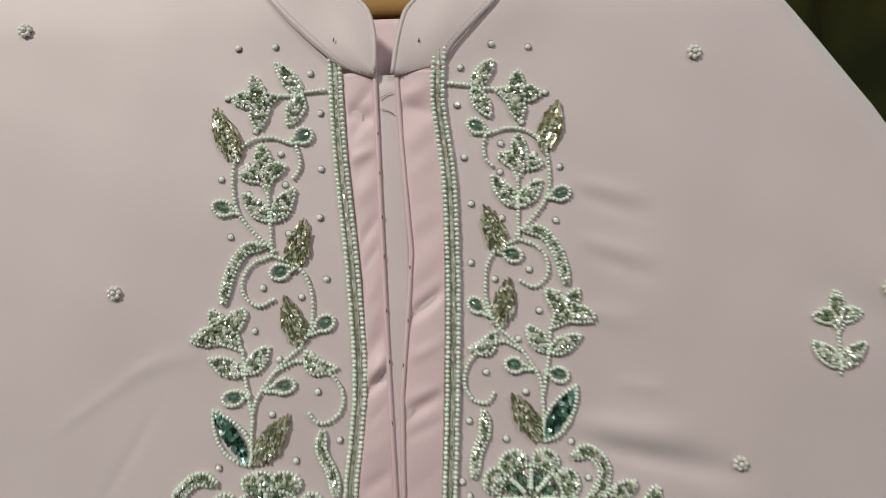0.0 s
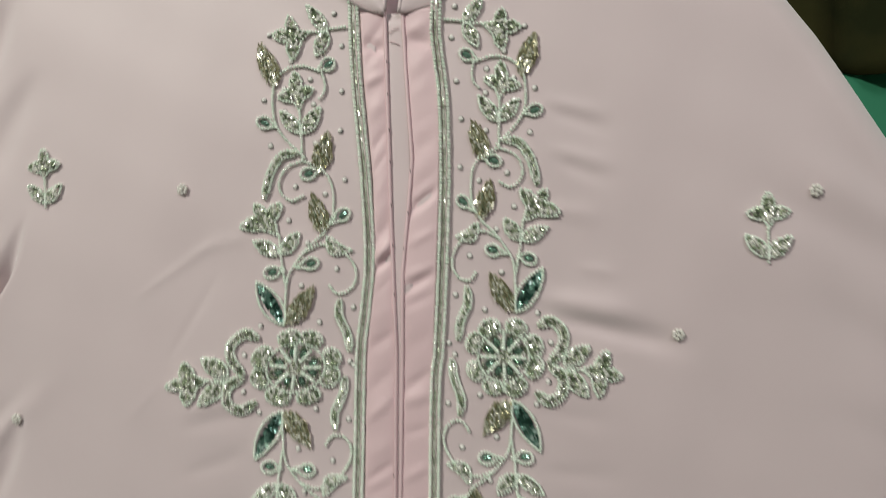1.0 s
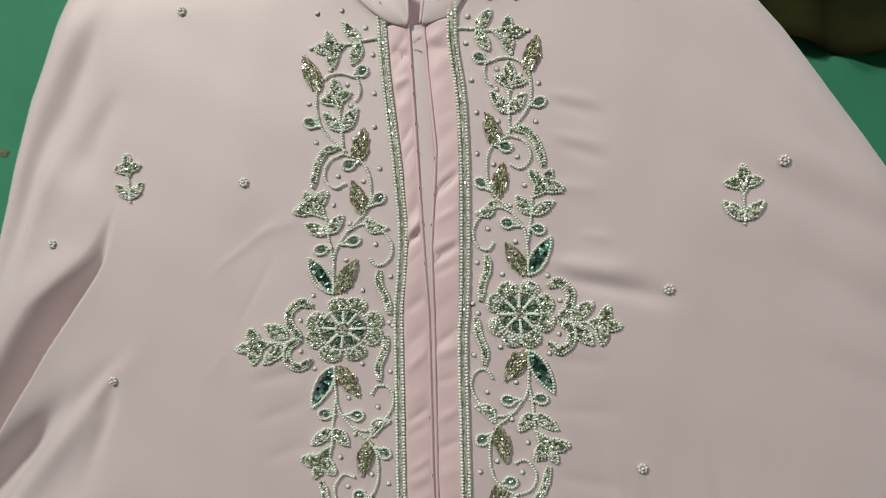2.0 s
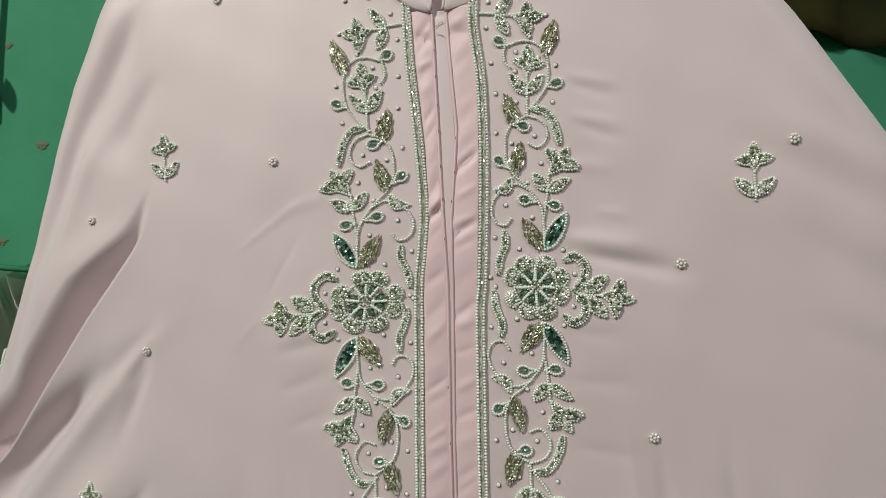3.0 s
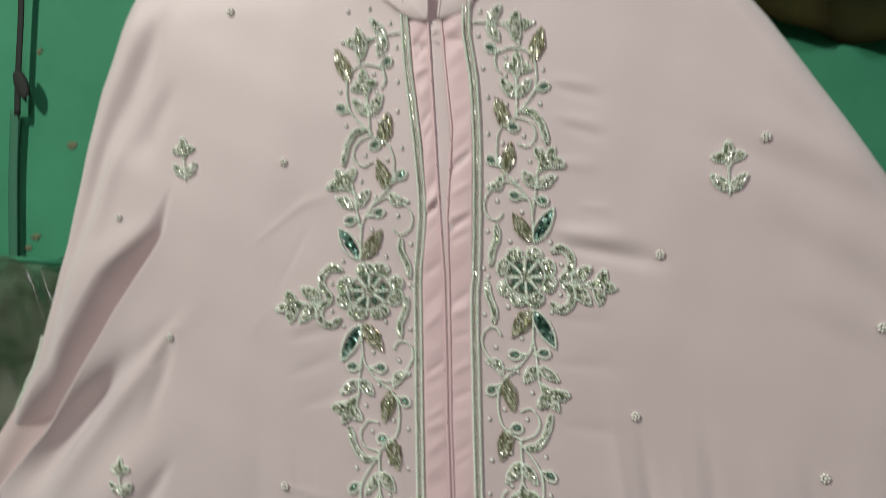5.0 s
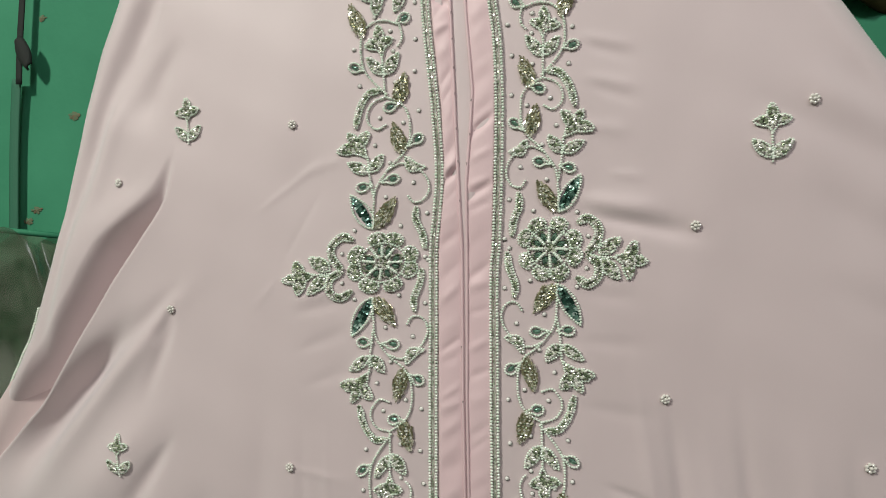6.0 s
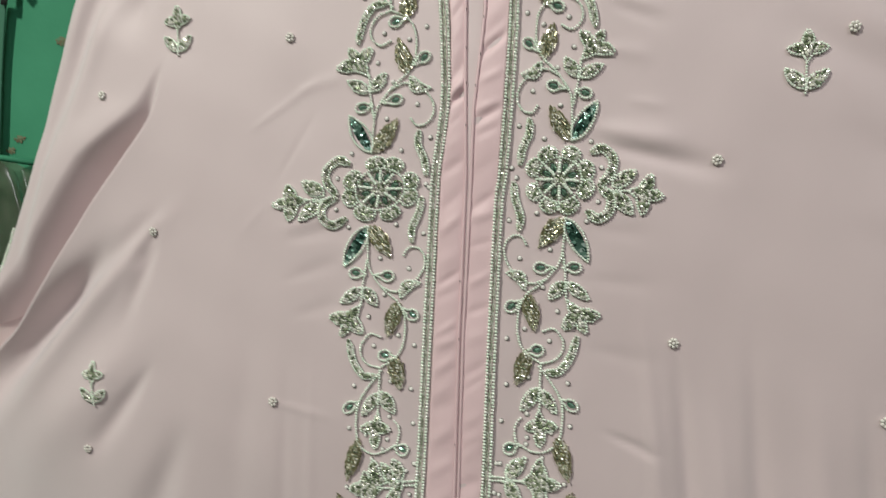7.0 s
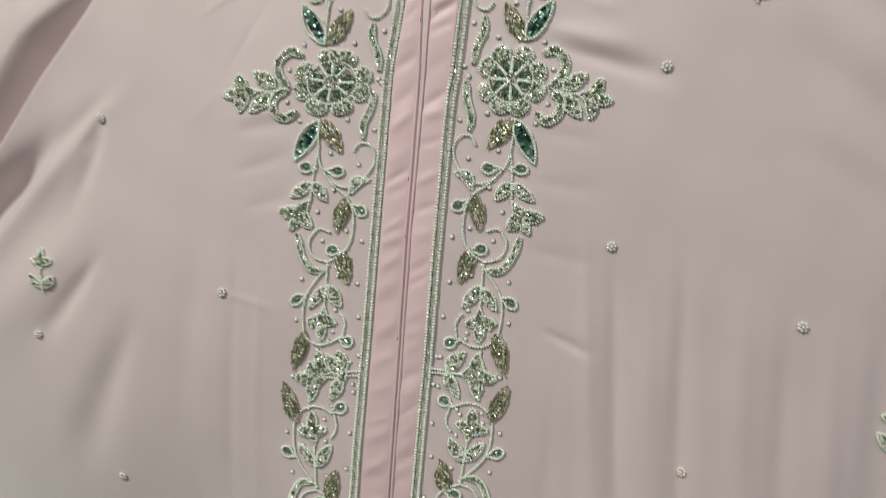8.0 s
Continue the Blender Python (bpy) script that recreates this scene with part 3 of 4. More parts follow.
def crystals(beads, pts, size=1.25, lift=1.9):
    if len(pts):
        p, n = on_cloth(pts, lift + RNG.uniform(-0.1, 0.5, len(pts)))
        a, q = random_frames(len(pts))
        beads.add(ICO, p, a, q, size * RNG.uniform(0.8, 1.15, (len(pts), 1)) * np.array([1.35, 0.9, 0.9]), CRYSTAL, False)


def rods(beads, pts, angle, length, radius, mat, lift=0.8, spread=0.2):
    if len(pts):
        p, n = on_cloth(pts, lift + RNG.uniform(0, 0.8, len(pts)))
        t = np.asarray(angle) + RNG.normal(0, spread, len(pts))
        a = np.stack([np.cos(t), RNG.normal(0, 0.12, len(pts)), np.sin(t)], axis=1)
        roll = RNG.uniform(0, 6.28, len(pts))[:, None]
        across = np.cross(n, a)
        n = n * np.cos(roll) + across * np.sin(roll)
        a = a + RNG.normal(0, 0.06, a.shape)
        beads.add(ROD, p, a, n, np.stack([length * RNG.uniform(0.7, 1.1, len(pts)), np.full(len(pts), radius), np.full(len(pts), radius)], axis=1), mat, False)


GEM_MESH = []


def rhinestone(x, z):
    """One round stone in its silver setting, facets split so each takes a glint tone; all share a mesh."""
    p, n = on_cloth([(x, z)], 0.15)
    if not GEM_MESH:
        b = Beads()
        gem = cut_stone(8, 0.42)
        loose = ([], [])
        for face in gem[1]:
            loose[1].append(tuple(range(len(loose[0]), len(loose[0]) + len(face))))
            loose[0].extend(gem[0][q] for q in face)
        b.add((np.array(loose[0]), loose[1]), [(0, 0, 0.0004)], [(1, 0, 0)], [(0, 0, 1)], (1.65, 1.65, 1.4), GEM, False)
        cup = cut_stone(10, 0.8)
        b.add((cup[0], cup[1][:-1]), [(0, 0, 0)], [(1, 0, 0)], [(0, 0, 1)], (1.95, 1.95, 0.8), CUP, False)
        ob = b.make("rhinestone", kaftan, "round clear rhinestone with painted facet glints in a silver setting")
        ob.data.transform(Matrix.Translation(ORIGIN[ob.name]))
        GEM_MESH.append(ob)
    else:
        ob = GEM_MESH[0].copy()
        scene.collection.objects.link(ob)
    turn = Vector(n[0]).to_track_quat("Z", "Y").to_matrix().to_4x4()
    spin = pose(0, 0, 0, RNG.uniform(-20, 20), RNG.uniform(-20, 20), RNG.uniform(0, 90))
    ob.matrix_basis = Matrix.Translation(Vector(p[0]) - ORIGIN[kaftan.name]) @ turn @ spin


class Kit:
    """Draws the motifs of one stretch of embroidery through its own map from pattern to cloth."""

    def __init__(self, chart, parent=None, bead=1.1):
        self.chart, self.parent, self.bead = chart, parent or kaftan, bead

    def on(self, pts):
        return np.array([self.chart(x, z) for x, z in np.asarray(pts, float)])

    def strand(self, pts):
        b = Beads()
        bead_row(b, self.on(smooth_line(pts, 3.0)), self.bead)
        b.make("bead_strand", self.parent)

    def shape(self, name, poly, fill, label):
        """A closed bead outline over a filling of cut beads."""
        poly = smooth_line(np.vstack([self.on(poly), self.on(poly[:1])]), 1.2)[:-1] if fill != "star" else self.on(poly)
        ring = np.vstack([poly, poly[:1]])
        run = np.r_[0, np.cumsum(np.linalg.norm(np.diff(ring, axis=0), axis=1))]
        s = np.arange(0, run[-1], 1.75 * self.bead)
        outline = np.stack([np.interp(s, run, ring[:, i]) for i in (0, 1)], axis=1)
        inner, outer = Beads(), Beads()
        crystals(inner, filled(outline, 2.0, 0.9))
        p, n = on_cloth(outline + RNG.normal(0, 0.14, outline.shape), 1.4)
        outer.add(SPHERE, p, tangents(p), n, self.bead * RNG.uniform(0.92, 1.05, (len(p), 1)) * np.array([0.88, 1, 0.95]), PEARL, True)
        core = inner.make(name, self.parent, label)
        outer.make("bead_outline" if core else name, core or self.parent, "mint pearl bead outline" if core else label)

    def leaf_poly(self, base, tip, width, bend=0.0):
        b, t = np.array(base, float), np.array(tip, float)
        d = t - b
        side = np.array([-d[1], d[0]]) / np.linalg.norm(d)
        s = np.linspace(0, 1, 14)
        mid = b + d * s[:, None] + side * (bend * np.linalg.norm(d) * np.sin(np.pi * s))[:, None]
        w = (width / 2 * np.sin(np.pi * s**0.85) ** 0.8)[:, None] * side
        return np.vstack([(mid + w), (mid - w)[-2:0:-1]])

    def leaf(self, base, tip, width, bend=0.0):
        self.shape("leaf_motif", self.leaf_poly(base, tip, width * 1.08, bend), "leaf", "beaded leaf filled with cut silver beads")

    def hand(self, b, t):
        """Which way round the three points go."""
        u, w = t[0] - b, t[2] - b
        return -1.0 if u[0] * w[1] - u[1] * w[0] > 0 else 1.0

    def star(self, base, one, two, three):
        b, t = np.array(base, float), [np.array(q, float) for q in (one, two, three)]
        c = 0.34 * b + 0.22 * (t[0] + t[1] + t[2])
        poly = [b]
        for tip in t:
            d = tip - c
            side = np.array([-d[1], d[0]]) * self.hand(b, t)
            poly += [c + 0.22 * d + 0.34 * side, c + 0.62 * d + 0.27 * side, c + 0.95 * d + 0.10 * side, tip, c + 0.95 * d - 0.10 * side, c + 0.62 * d - 0.27 * side, c + 0.22 * d - 0.34 * side]
        for k in (7, 14):
            m = (poly[k] + poly[k + 1]) / 2
            poly[k] = poly[k + 1] = m
        poly = [q for k, q in enumerate(poly) if k not in (8, 15)]
        self.shape("star_motif", np.array(poly), "star", "three-pointed beaded star filled with cut beads")

    def feather(self, base, tip, width):
        """A loose leaf of bugle beads fanned along its axis, with no outline."""
        poly = self.on(self.leaf_poly(base, tip, width))
        a, z = self.on([base]), self.on([tip])
        d = (z - a)[0]
        angle = math.atan2(d[1], d[0])
        pts = filled(poly, 1.35, 0.2)
        side = ((pts - a) @ np.array([-d[1], d[0]])) / (d @ d)
        b = Beads()
        rods(b, pts, angle - 0.9 * side, 2.0, 0.62, GOLD, 1.3, 0.2)
        mid = filled(poly, 2.9, 1.2)
        crystals(b, mid, 0.85, 2.3)
        b.make("feather_leaf_motif", self.parent, "olive gold bugle bead leaf")

    def sequin_leaf(self, base, tip, width):
        poly = self.on(self.leaf_poly(base, tip, width))
        inner, outer = Beads(), Beads()
        a, z = self.on([base])[0], self.on([tip])[0]
        for s in np.linspace(0.10, 0.90, 11):
            for o in (-1.1, 0, 1.1):
                d = z - a
                side = np.array([-d[1], d[0]]) / np.linalg.norm(d)
                c = a + d * s + side * o * width * 0.20 * math.sin(math.pi * s)
                p, n = on_cloth([c], 0.9 + 0.5 * s - 0.3 * abs(o))
                tilt = n + np.array([[RNG.normal(0, 0.3), 0, RNG.normal(0, 0.3)]])
                tilt /= np.linalg.norm(tilt)
                inner.add(DISC, p, [(d[0], 0, d[1])], tilt, (1.9, 1.9, 1.0), SEQUIN, False)
        core = inner.make("sequin_leaf_motif", self.parent, "dark teal sequin leaf with bead edge")
        bead_row(outer, np.vstack([poly, poly[:1]]))
        outer.make("bead_outline", core, "mint pearl bead outline")

    def eye(self, centre, tip):
        """A drop-shaped bead ring round one green stone."""
        c, t = np.array(centre, float), np.array(tip, float)
        d = t - c
        u = d / np.linalg.norm(d)
        side = np.array([-u[1], u[0]])
        ang = np.linspace(0.45, 2 * np.pi - 0.45, 12)
        ring = [c + 4.6 * u * math.cos(q) + 3.5 * side * math.sin(q) for q in ang]
        ring = np.vstack([ring, [t]])
        inner, outer = Beads(), Beads()
        p, n = on_cloth(self.on([c]), 0.4)
        w = self.on([c, t])
        inner.add(STONE, p, [(w[1] - w[0])[0] * np.array([1, 0, 0]) + (w[1] - w[0])[1] * np.array([0, 0, 1])], n, (3.3, 1.9, 1.8), TEAL, False)
        core = inner.make("stone_motif", self.parent, "green glass stone in a drop of pearl beads")
        bead_row(outer, self.on(np.vstack([ring, ring[:1]])), 1.1, 1.4, 1.75)
        outer.make("bead_outline", core, "mint pearl bead outline")

    def ribbon(self, pts, width):
        """Two bead rows with a line of cut beads between."""
        line = self.on(smooth_line(pts, 1.5))
        t = tangents(line)
        side = np.stack([-t[:, 1], t[:, 0]], axis=1)
        taper = np.clip(np.minimum(np.arange(len(line)), np.arange(len(line))[::-1]) / 4 + 0.35, 0, 1)[:, None]
        inner, outer = Beads(), Beads()
        for o in (-0.4, 0.4):
            crystals(inner, smooth_line(line + side * o * (width - 4.2) * taper, 1.7), 0.95)
        mid = smooth_line(line, 2.6)
        rods(inner, mid, np.arctan2(tangents(mid)[:, 1], tangents(mid)[:, 0]), 1.1, 0.55, CRYSTAL, 0.9, 0.05)
        core = inner.make("scroll_motif", self.parent, "scroll of cut beads between pearl rows")
        for o in (-1, 1):
            bead_row(outer, line + side * o * width * 0.36 * taper)
        outer.make("bead_outline", core, "mint pearl bead rows")

    def gems(self, pts):
        for x, z in self.on(pts):
            rhinestone(x, z)

    def flower(self):
        """The round eight-petalled flower at the pattern's origin."""
        c = np.array([65.6, 0.0])
        core = Beads()
        crystals(core, self.on(filled(c + 4 * np.array([(math.cos(a), math.sin(a)) for a in np.linspace(0, 6.28, 12, endpoint=False)]), 1.5, 0.2)), 1.0, 1.6)
        heart = core.make("flower_motif", self.parent, "round bead flower with eight petals and glass drops")
        ring = Beads()
        a = np.linspace(0, 2 * np.pi, 40)
        bead_row(ring, self.on(c + 15.4 * np.stack([np.cos(a), np.sin(a)], axis=1)))
        ring.make("bead_ring", heart)
        for i in range(8):
            q = 2 * np.pi * (i + 0.5) / 8 + RNG.normal(0, 0.05)
            u, s = np.array([math.cos(q), math.sin(q)]), np.array([-math.sin(q), math.cos(q)])
            arc = np.linspace(-1.15, 1.15, 12) * np.pi / 1.6
            swell = RNG.uniform(0.92, 1.1)
            out = np.array([c + u * (19.4 + 4.9 * swell * math.cos(w)) + s * 6.4 * swell * math.sin(w) for w in arc])
            petal = Beads()
            bead_row(petal, self.on(out), 1.15)
            crystals(petal, filled(self.on(out), 1.8, 0.9))
            petal.make("petal", heart)
            drop = Beads()
            p, n = on_cloth(self.on([c + u * 9.4]), 0.7)
            w = self.on([c, c + u])
            way = np.array([(w[1] - w[0])[0], 0, (w[1] - w[0])[1]])
            drop.add(STONE, p, [way], n, (3.4, 2.1, 2.4), DROP, False)
            oval = np.array([c + u * (9.4 + 4.4 * math.cos(w)) + s * 2.9 * math.sin(w) for w in np.linspace(0, 6.28, 14)])
            crystals(drop, smooth_line(self.on(oval), 1.5), 0.85, 1.2)
            drop.make("glass_drop", heart)
            q = 2 * np.pi * i / 8 + RNG.normal(0, 0.09)
            u = np.array([math.cos(q), math.sin(q)])
            spoke = Beads()
            bead_row(spoke, self.on([c + u * 5.0, c + u * 13.0]), 1.35, 2.3, 1.7)
            spoke.make("spoke", heart)


# ---- the pattern: upper half beside the opening, and the flower's wing
def half_upper(k):
    k.strand([(31.9, 206.8), (37.1, 206), (43.1, 205.2)])
    k.leaf((43.6, 204), (54.5, 218.3), 7.0, 0)
    k.leaf((43.6, 203.5), (52.1, 189.1), 7.0, 0)
    k.strand([(45.1, 203.4), (49.4, 203.3), (54, 203.1)])
    k.star((54.3, 203.1), (66.7, 211.7), (78.1, 199.9), (66.9, 186.6))
    k.feather((78.1, 170.8), (86.5, 195.2), 11.5)
    k.eye((45, 184.4), (52, 180.4))
    k.strand([(51.5, 180.4), (60.8, 183), (70.7, 180.9), (78.4, 173.1), (80.6, 162), (79.5, 149.1), (73.4, 139.3), (63, 129)])
    k.strand([(49.1, 179), (48, 172.4), (49.3, 167.4), (52, 164.2)])
    k.eye((86, 148.9), (78.8, 146.8))
    k.star((64.6, 156.2), (55.4, 169.5), (65.8, 179.3), (77.2, 164.2))
    k.strand([(64.6, 156.2), (64.6, 148.2), (64.2, 136.7), (64.1, 126.7)])
    k.leaf((63.3, 143), (51.9, 159.2), 7.0, 0)
    k.leaf((65, 143.5), (76.3, 155.8), 7.0, 0)
    k.feather((55.1, 120.7), (48.2, 143.5), 11)
    k.eye((61, 119.1), (52.3, 122.2))
    k.ribbon([(67.4, 131.4), (76.4, 129.4), (83.4, 118.4), (86.8, 104.6)], 6.0)
    k.strand([(65.8, 126.1), (72.8, 123), (77.6, 116.3), (77.6, 108.6), (71.4, 102.8), (64.2, 105.9)])
    k.strand([(64.1, 126.7), (55.7, 123.5), (49.5, 117.7), (46.9, 107.3), (47.8, 93.1), (53.1, 82.5)])
    k.eye((41.9, 94.4), (48.8, 88.8))
    k.feather((52.6, 83.7), (58.8, 106.9), 11)
    k.leaf((50.8, 80.9), (37.2, 72.9), 7.0, 0.25)
    k.strand([(53.1, 82.5), (60.2, 75.8), (67.7, 65.8), (72.1, 56.7), (73.1, 44.8), (72.7, 28.1)])
    k.strand([(63.7, 71.5), (54, 76.3), (43.2, 72.7), (36.1, 63.9), (35.2, 54.5), (39.5, 47.7), (45.6, 46.4), (49.2, 51)])
    k.eye((59.8, 64.6), (68.4, 62.4))
    k.star((78.5, 81.8), (77, 101), (92.3, 100.8), (100.1, 86.4))
    k.strand([(77.9, 81.8), (76.9, 71.1), (75.4, 61.4), (73.6, 51.7)])
    k.leaf((75.8, 70.6), (66.7, 83.8), 7.0, 0)
    k.leaf((77.5, 70.6), (92.7, 78.2), 7.0, 0)
    k.eye((81.5, 59.3), (74.3, 61.4))
    k.sequin_leaf((73.5, 27.3), (89.7, 53.5), 11.5)
    k.feather((71.3, 27.4), (57.9, 50.7), 11)
    k.ribbon([(43.8, 42.2), (44, 32.5), (39.7, 21.6), (38, 10.6)], 6.0)
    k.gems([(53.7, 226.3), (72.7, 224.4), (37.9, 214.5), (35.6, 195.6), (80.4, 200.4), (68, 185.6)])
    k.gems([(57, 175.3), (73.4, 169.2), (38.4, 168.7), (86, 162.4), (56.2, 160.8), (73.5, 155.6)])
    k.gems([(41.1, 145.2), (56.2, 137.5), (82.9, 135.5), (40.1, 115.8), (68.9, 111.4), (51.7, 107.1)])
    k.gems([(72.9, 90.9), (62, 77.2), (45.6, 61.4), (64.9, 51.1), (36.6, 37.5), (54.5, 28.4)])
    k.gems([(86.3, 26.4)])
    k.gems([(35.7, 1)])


def flower_wing(k):
    k.ribbon([(86.8, 19), (94.4, 21.6), (101.4, 14), (99.9, 4.6), (93.1, -3.7)], 7.4)
    k.ribbon([(93.1, -5.7), (100.6, -11.4), (99.9, -21.6), (92.4, -26.5), (85.3, -21.5)], 7.4)
    k.leaf((101.6, -4.2), (117.0, 6.5), 8.6, 0)
    k.leaf((103.2, -8.8), (115.3, -23.0), 8.6, 0)
    k.strand([(98.3, -6.9), (106.8, -7.3), (113.5, -7.3)])
    k.star((112.0, -7.3), (126.9, 3.8), (135.2, -11.0), (121.8, -23.0))
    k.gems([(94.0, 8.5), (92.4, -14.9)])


def warp(cx, cz):
    """A smooth map from the pattern to one stretch of cloth."""

    def chart(x, v):
        a, b = x / 100, (v - 116) / 100
        k = (1, a, b, a * b, b * b)
        return sum(p * q for p, q in zip(cx, k)), sum(p * q for p, q in zip(cz, k))

    return chart


HALVES = [
    warp((0, 100, 0, 0, 0), (1400, 0, 100, 0, 0)),
    warp((12.33, -112.12, -8.14, 9.93, -4.39), (1392.60, 3.55, 101.93, 5.65, 2.45)),
    warp((7.46, -110.06, -5.60, 8.36, -1.32), (1171.35, -26.77, -104.64, -11.82, -5.42)),
    warp((-9.61, 104.09, -0.72, -3.73, 1.72), (1177.07, -16.83, -113.12, 5.62, -5.20)),
    warp((8.80, -113.42, -6.80, 0.00, 0.00), (941.29, -0.42, 126.50, 0.00, 0.00)),
    warp((-19.30, 110.78, 7.10, 0.00, 0.00), (959.19, 16.00, 115.91, 0.00, 0.00)),
]
for n, chart in enumerate(HALVES):
    half_upper(Kit(chart))
for chart in HALVES[:2]:
    kit = Kit(chart)
    kit.flower()
    flower_wing(kit)

# ---- bead borders beside the placket
BORDER_LEFT = [(-26, 1507), (-25, 1470), (-23, 1440), (-19, 1392), (-17, 1345), (-19.5, 1315), (-23, 1289), (-24, 1258), (-25.5, 1200), (-27, 1152), (-29, 1080), (-31, 1009), (-33, 900)]
BORDER_RIGHT = [(27.5, 1508), (26, 1485), (28, 1465), (30.5, 1440), (31, 1400), (30, 1362), (28, 1320), (26, 1287), (23.5, 1261), (21.5, 1157), (20.5, 1080), (19, 1018), (17, 900)]


def bead_border(line):
    mid = smooth_line(line, 2.4)
    t = tangents(mid)
    side = np.stack([-t[:, 1], t[:, 0]], axis=1)
    b = Beads()
    rods(b, mid, np.arctan2(t[:, 1], t[:, 0]), 1.05, 0.8, SILVER, 2.2, 0.06)
    core = b.make("bead_border", kaftan, "line of silver bugle beads between pearl rows")
    for o in (-1, 1):
        row = Beads()
        bead_row(row, mid + side * o * 2.55, 1.3, 2.0, 2.35)
        row.make("bead_strand", core, "row of mint pearl beads")


bead_border(BORDER_LEFT)
bead_border(BORDER_RIGHT)


# ---- scattered pearl clusters and sprigs
PEARL_MESH = []


def pearl_cluster(x, z):
    """One raised pearl with a ring of seven round it."""
    a = np.linspace(0, 2 * np.pi, 7, endpoint=False) + RNG.uniform(0, 1)
    pts = np.array([(x, z)] + [(x + 2.5 * math.cos(q), z + 2.5 * math.sin(q)) for q in a])
    p, n = on_cloth(pts, np.r_[2.5, np.full(7, 1.4)])
    if not PEARL_MESH:
        me = bpy.data.meshes.new("pearl")
        me.from_pydata((SPHERE[0] * 0.0013).tolist(), [], SPHERE[1])
        me.materials.append(WHITEPEARL)
        me.polygons.foreach_set("use_smooth", [True] * len(me.polygons))
        PEARL_MESH.append(me)
    core = link("pearl_cluster", PEARL_MESH[0], p[0], kaftan, "small cluster of white pearl beads")
    for q in p[1:]:
        link("pearl", PEARL_MESH[0], q, core)


for x, z in ((-186.5, 1527), (155.5, 1502), (-140, 1390), (168, 1298), (245, 1381), (-260, 1239), (-313, 1351), (-150, 1109), (145, 1175),
             (274, 1133), (-329, 1050), (211, 1017), (-256, 924), (316, 1240), (-397, 1184)):
    pearl_cluster(x, z)


def sprig(x, z, s=1.0, tilt=0.0, flip=1):
    """A small star over two leaves."""
    ca, sa = math.cos(tilt), math.sin(tilt)
    kit = Kit(lambda u, v: (x + s * flip * (u * ca - v * sa), z + s * (u * sa + v * ca)), None, 0.98)
    kit.star((0, 1), (-10.5, 8), (0.5, 19), (11, 9))
    kit.strand([(0, 0), (0, -8), (0, -17)])
    kit.leaf((0, -14), (-11.5, -3), 6.5)
    kit.leaf((0, -14), (11.5, -4), 6.5)


sprig(218.5, 1359, 1.12)
sprig(-239, 1399, 1.08, 0.05)
sprig(-318, 1108, 1.02, 0.05)
sprig(346, 1067, 1.08)

# beaded cuff on the draped sleeve's edge
cuff = Beads()
for off in (1.0, 4.0, 7.0):
    zz = np.arange(1160, 1240, 4.0)
    bead_row(cuff, np.stack([np.interp(zz, *LEFT_EDGE) + off + 1.2 * np.sin(zz / 3.5), zz], axis=1), 1.3, 1.2, 2.4)
cuff.make("cuff_beading", kaftan, "mint beads along the sleeve edge")

# ---------------------------------------------------------------- the hanger and its peg
hanger = thing("clothes_hanger", (-0.01, 0.045, 1.55), "varnished wooden clothes hanger inside the garment's shoulders", "hanger")


def hanger_body():
    xs = np.linspace(-0.235, 0.2, 60)
    ring = []
    for x in xs:
        s = (x + 0.012) / 0.22
        z = 1.5505 - 0.012 * s * s
        half = 0.0075 * (1 - 0.35 * s * s)
        a = np.linspace(0, 2 * np.pi, 12, endpoint=False)
        ring.append(np.stack([np.full(12, x), 0.045 + 0.007 * np.cos(a) - 0.012 * s * s, z + half * np.sin(a)], axis=1))
    g = np.array(ring + [])
    v, f = sheet(np.concatenate([g, g[:, :1]], axis=1))
    mesh_part("hanger_arm", v, f, WOOD, hanger, "curved honey-brown wood arm")


hanger_body()
hook = [(0.06, 0.045, 1.56), (0.06, 0.047, 1.70), (0.06, 0.047, 1.735), (0.042, 0.047, 1.762), (0.06, 0.047, 1.785), (0.084, 0.047, 1.765)]
v, f = tube(smooth_line(hook, 0.005), 0.0018, 8)
mesh_part("hook", v, f, STEEL, hanger, "bent steel wire hook")
v, f = tube([(0.06, 0.32, 1.768), (0.06, 0.18, 1.773), (0.06, 0.03, 1.779)], 0.005, 10)
peg = mesh_part("wall_peg", v, f, STEEL)
tagged(peg, "plain steel peg fixed in the wall", "peg", kind="structure")

# ---------------------------------------------------------------- things on the wall behind
board = part("shelf_board", box((-0.98, 0.25, 1.762), (-0.622, 0.31, 1.86), 0.004), DARKWOOD)
tagged(board, "dark brown wooden shelf board fixed to the wall", "shelf")
strap = thing("strap", (-0.72, 0.29, 1.57), "black webbing strap hanging from the shelf", "strap")
line = smooth_line([(-0.704, 0.285, 1.78), (-0.712, 0.29, 1.70), (-0.722, 0.29, 1.60), (-0.726, 0.29, 1.54)], 0.01)
v, f = tube(line, 0.006, 8, 0.35)
mesh_part("webbing", v, f, BLACK, strap)
line = smooth_line([(-0.736, 0.296, 1.55), (-0.746, 0.298, 1.45), (-0.752, 0.298, 1.30)], 0.01)
v, f = tube(line, 0.009, 8, 0.2)
mesh_part("ribbon", v, f, RIBBON, strap, "sheer dark green ribbon tail")


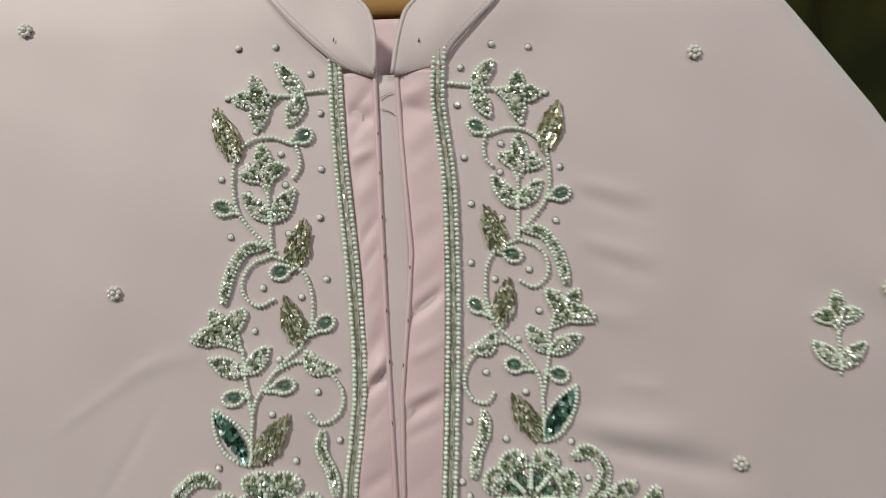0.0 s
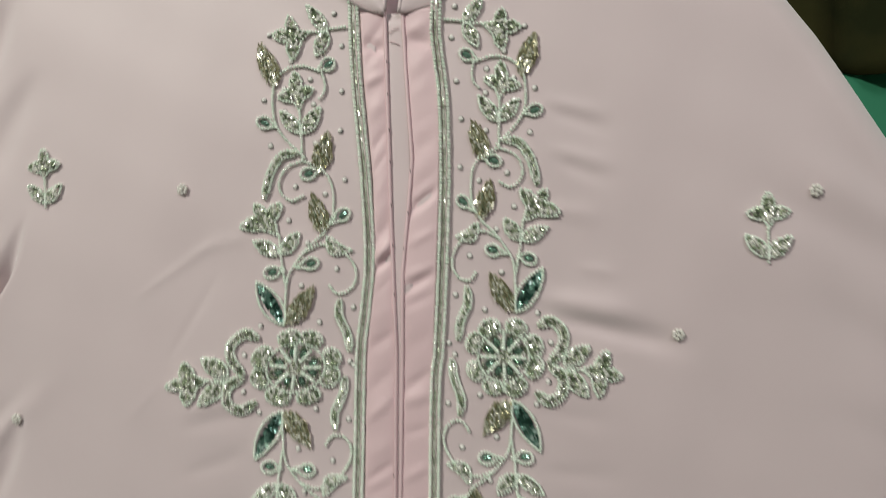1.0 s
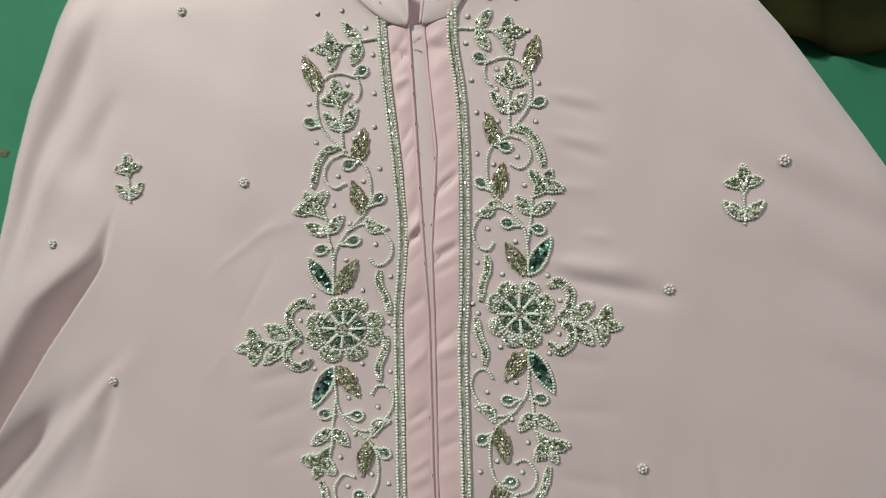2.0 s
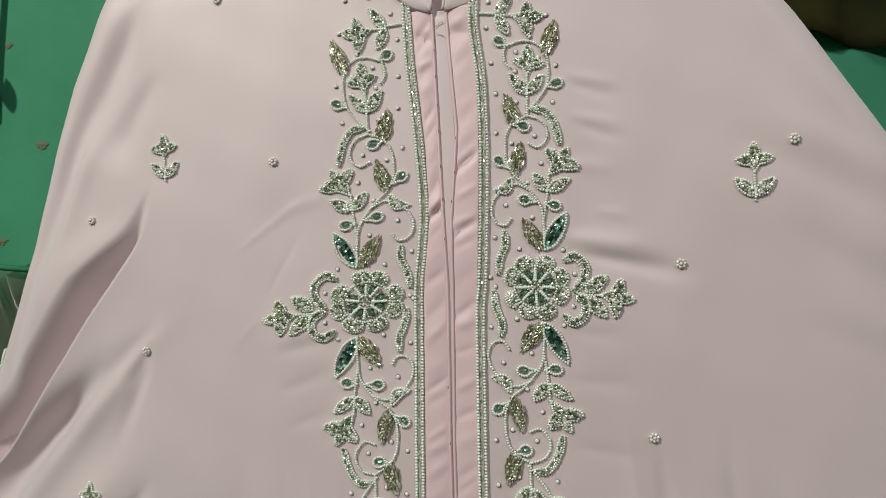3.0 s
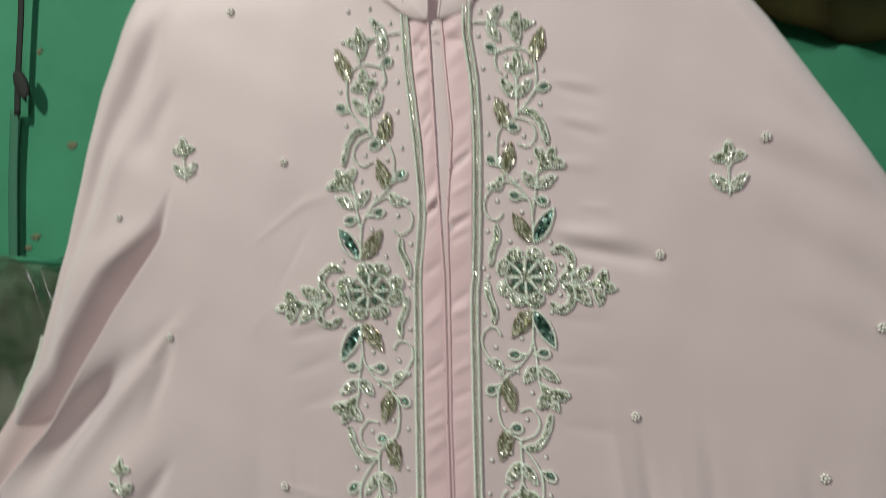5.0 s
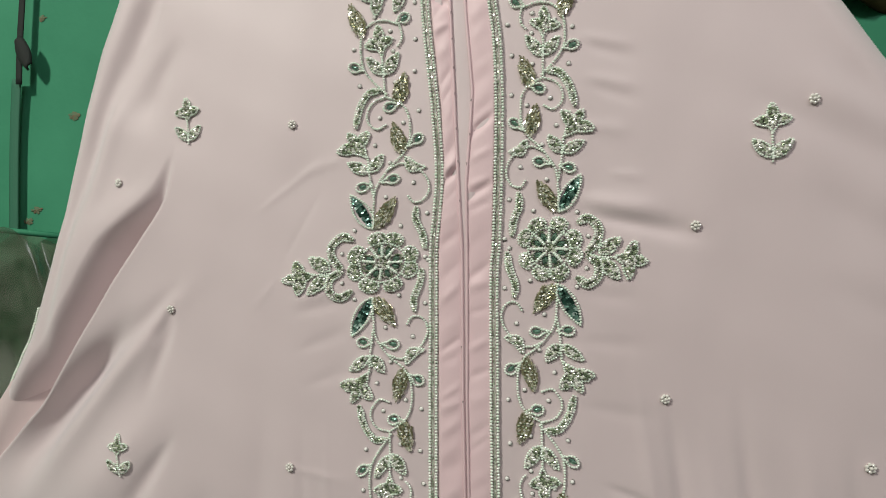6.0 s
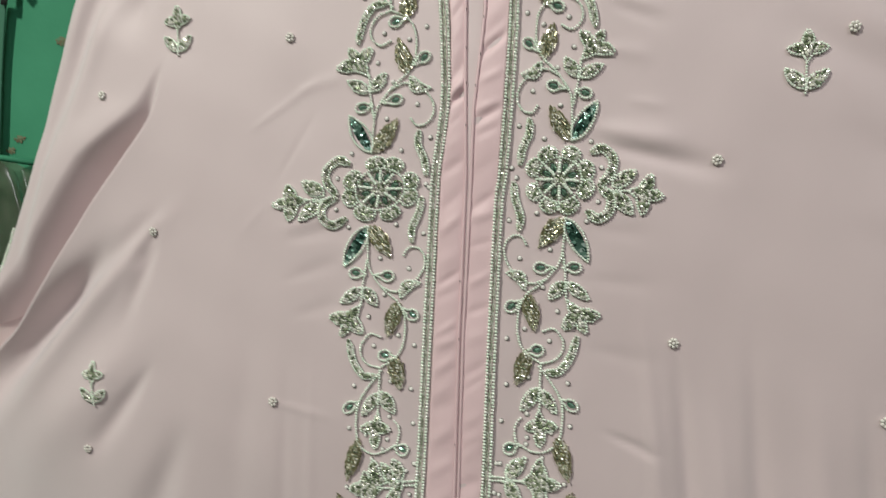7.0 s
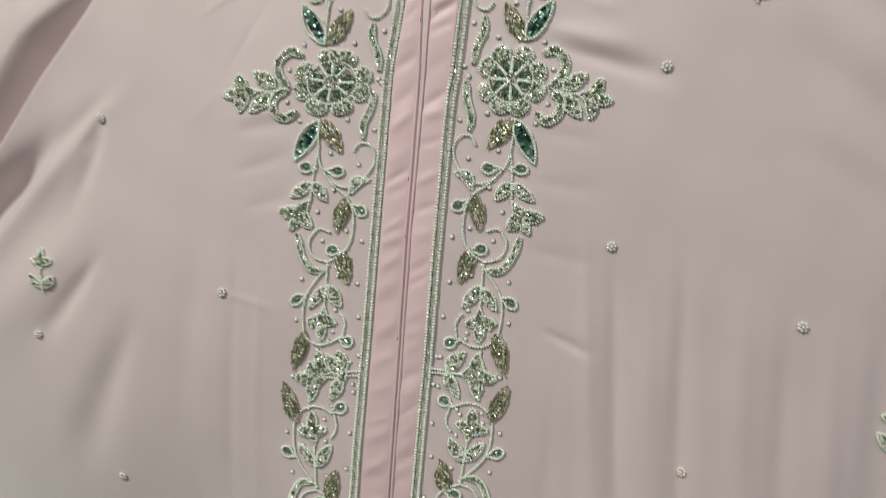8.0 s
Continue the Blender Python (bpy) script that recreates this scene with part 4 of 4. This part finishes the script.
def strap_end():
    z = np.linspace(0, 1, 14)
    rows = []
    for s in z:
        w = 0.010 * math.sin(math.pi * min(1, s * 0.85 + 0.12)) ** 0.8
        c = np.array([-0.718 + 0.018 * s, 0.286, 1.602 - 0.04 * s])
        rows.append([c + np.array([w * q, -0.004 * (1 - q * q), 0.004 * q]) for q in np.linspace(-1, 1, 7)])
    v, f = sheet(rows)
    ob = mesh_part("strap_end", v, f, BLACK, strap, "flat dark tab")
    mod = ob.modifiers.new("thickness", "SOLIDIFY")
    mod.thickness = 0.003


strap_end()


def plastic_bag():
    bag = thing("plastic_bag", (-0.72, 0.24, 1.0), "cloudy crumpled plastic bag hanging against the wall", "bag")
    rows = []
    for s in np.linspace(0, 1, 34):
        z = 1.315 - 0.42 * s
        w = 0.13 * (0.75 + 0.3 * math.sin(s * 2.4))
        row = []
        for q in np.linspace(0, 2 * np.pi, 48, endpoint=False):
            k = 1 + 0.10 * math.sin(3 * q + 6 * s) + 0.06 * math.sin(7 * q - 11 * s) + 0.04 * math.sin(13 * q + 17 * s)
            row.append((-0.715 + w * k * math.cos(q), 0.235 + 0.05 * k * math.sin(q), z + 0.012 * math.sin(5 * q)))
        rows.append(row + row[:1])
    v, f = sheet(rows)
    mesh_part("bag_film", v, f, PLASTIC, bag)
    v, f = tube([(-0.82, 0.225, 1.318), (-0.70, 0.21, 1.326), (-0.585, 0.225, 1.312)], 0.004, 8)
    mesh_part("rolled_rim", v, f, WALL, bag, "green rolled rim")


plastic_bag()


def dark_cloth():
    rows = []
    for s in np.linspace(0, 1, 40):
        row = []
        for x in np.linspace(0.10, 1.25, 90):
            low = 1.528 + 0.045 * (1 - min(1, abs(x - 0.27) / 0.16)) - 0.012 * math.sin((x - 0.30) * 16)
            z = 2.15 + (low - 2.15) * s
            y = 0.288 - 0.012 * math.sin(x * 38 + 2 * s) * s - 0.008 * math.sin(x * 90)
            row.append((x, y, z))
        rows.append(row)
    v, f = sheet(rows)
    ob = mesh_part("wall_hanging", v, f[:, ::-1], OLIVE)
    mod = ob.modifiers.new("thickness", "SOLIDIFY")
    mod.thickness = 0.003
    tagged(ob, "dark olive cloth hanging in folds on the wall", "cloth")


dark_cloth()


# a dark blob of unknown kind; bag form and strap are made up
def black_bag():
    bag = thing("bag_shaped_thing", (0.56, 0.25, 1.2), "unidentified dark thing by the wall, given a black bag's shape", "bag")
    bm = bmesh.new()
    bmesh.ops.create_uvsphere(bm, u_segments=32, v_segments=20, radius=1.0)
    for v in bm.verts:
        c = v.co
        k = 1 + 0.06 * math.sin(5 * c.x + 3 * c.z) + 0.04 * math.sin(9 * c.z - 4 * c.x)
        v.co = Vector((0.56 + 0.16 * k * math.copysign(abs(c.x) ** 0.7, c.x), 0.25 + 0.055 * k * c.y, 1.26 + 0.13 * k * math.copysign(abs(c.z) ** 0.75, c.z)))
    part("bag_body", bm, BLACK, bag, smooth=True)
    v, f = tube(smooth_line([(0.46, 0.27, 1.36), (0.50, 0.28, 1.50), (0.56, 0.285, 1.56), (0.62, 0.28, 1.50), (0.66, 0.27, 1.36)], 0.02), 0.006, 8)
    mesh_part("bag_strap", v, f, BLACK, bag)


black_bag()


def stain(x, z, w, h, seed):
    rnd = random.Random(seed)
    n = 22
    bm = bmesh.new()
    ring = []
    for i in range(n):
        a = 2 * math.pi * i / n
        k = rnd.uniform(0.55, 1.1)
        ring.append(bm.verts.new((x + w * k * math.cos(a), 0.3090, z + h * k * math.sin(a))))
    mid = bm.verts.new((x, 0.3075, z))
    for i in range(n):
        bm.faces.new((ring[i], ring[(i + 1) % n], mid))
    ob = part("wall_stain", bm, STAIN)
    tagged(ob, "small rusty flaked patch on the green wall", "stain", "stains on the wall", kind="structure")


for i, (x, z, w, h) in enumerate(((-0.648, 1.492, 0.011, 0.007), (-0.72, 1.356, 0.012, 0.006), (-0.70, 1.64, 0.008, 0.005), (-0.735, 1.34, 0.01, 0.006))):
    stain(x, z, w, h, i)
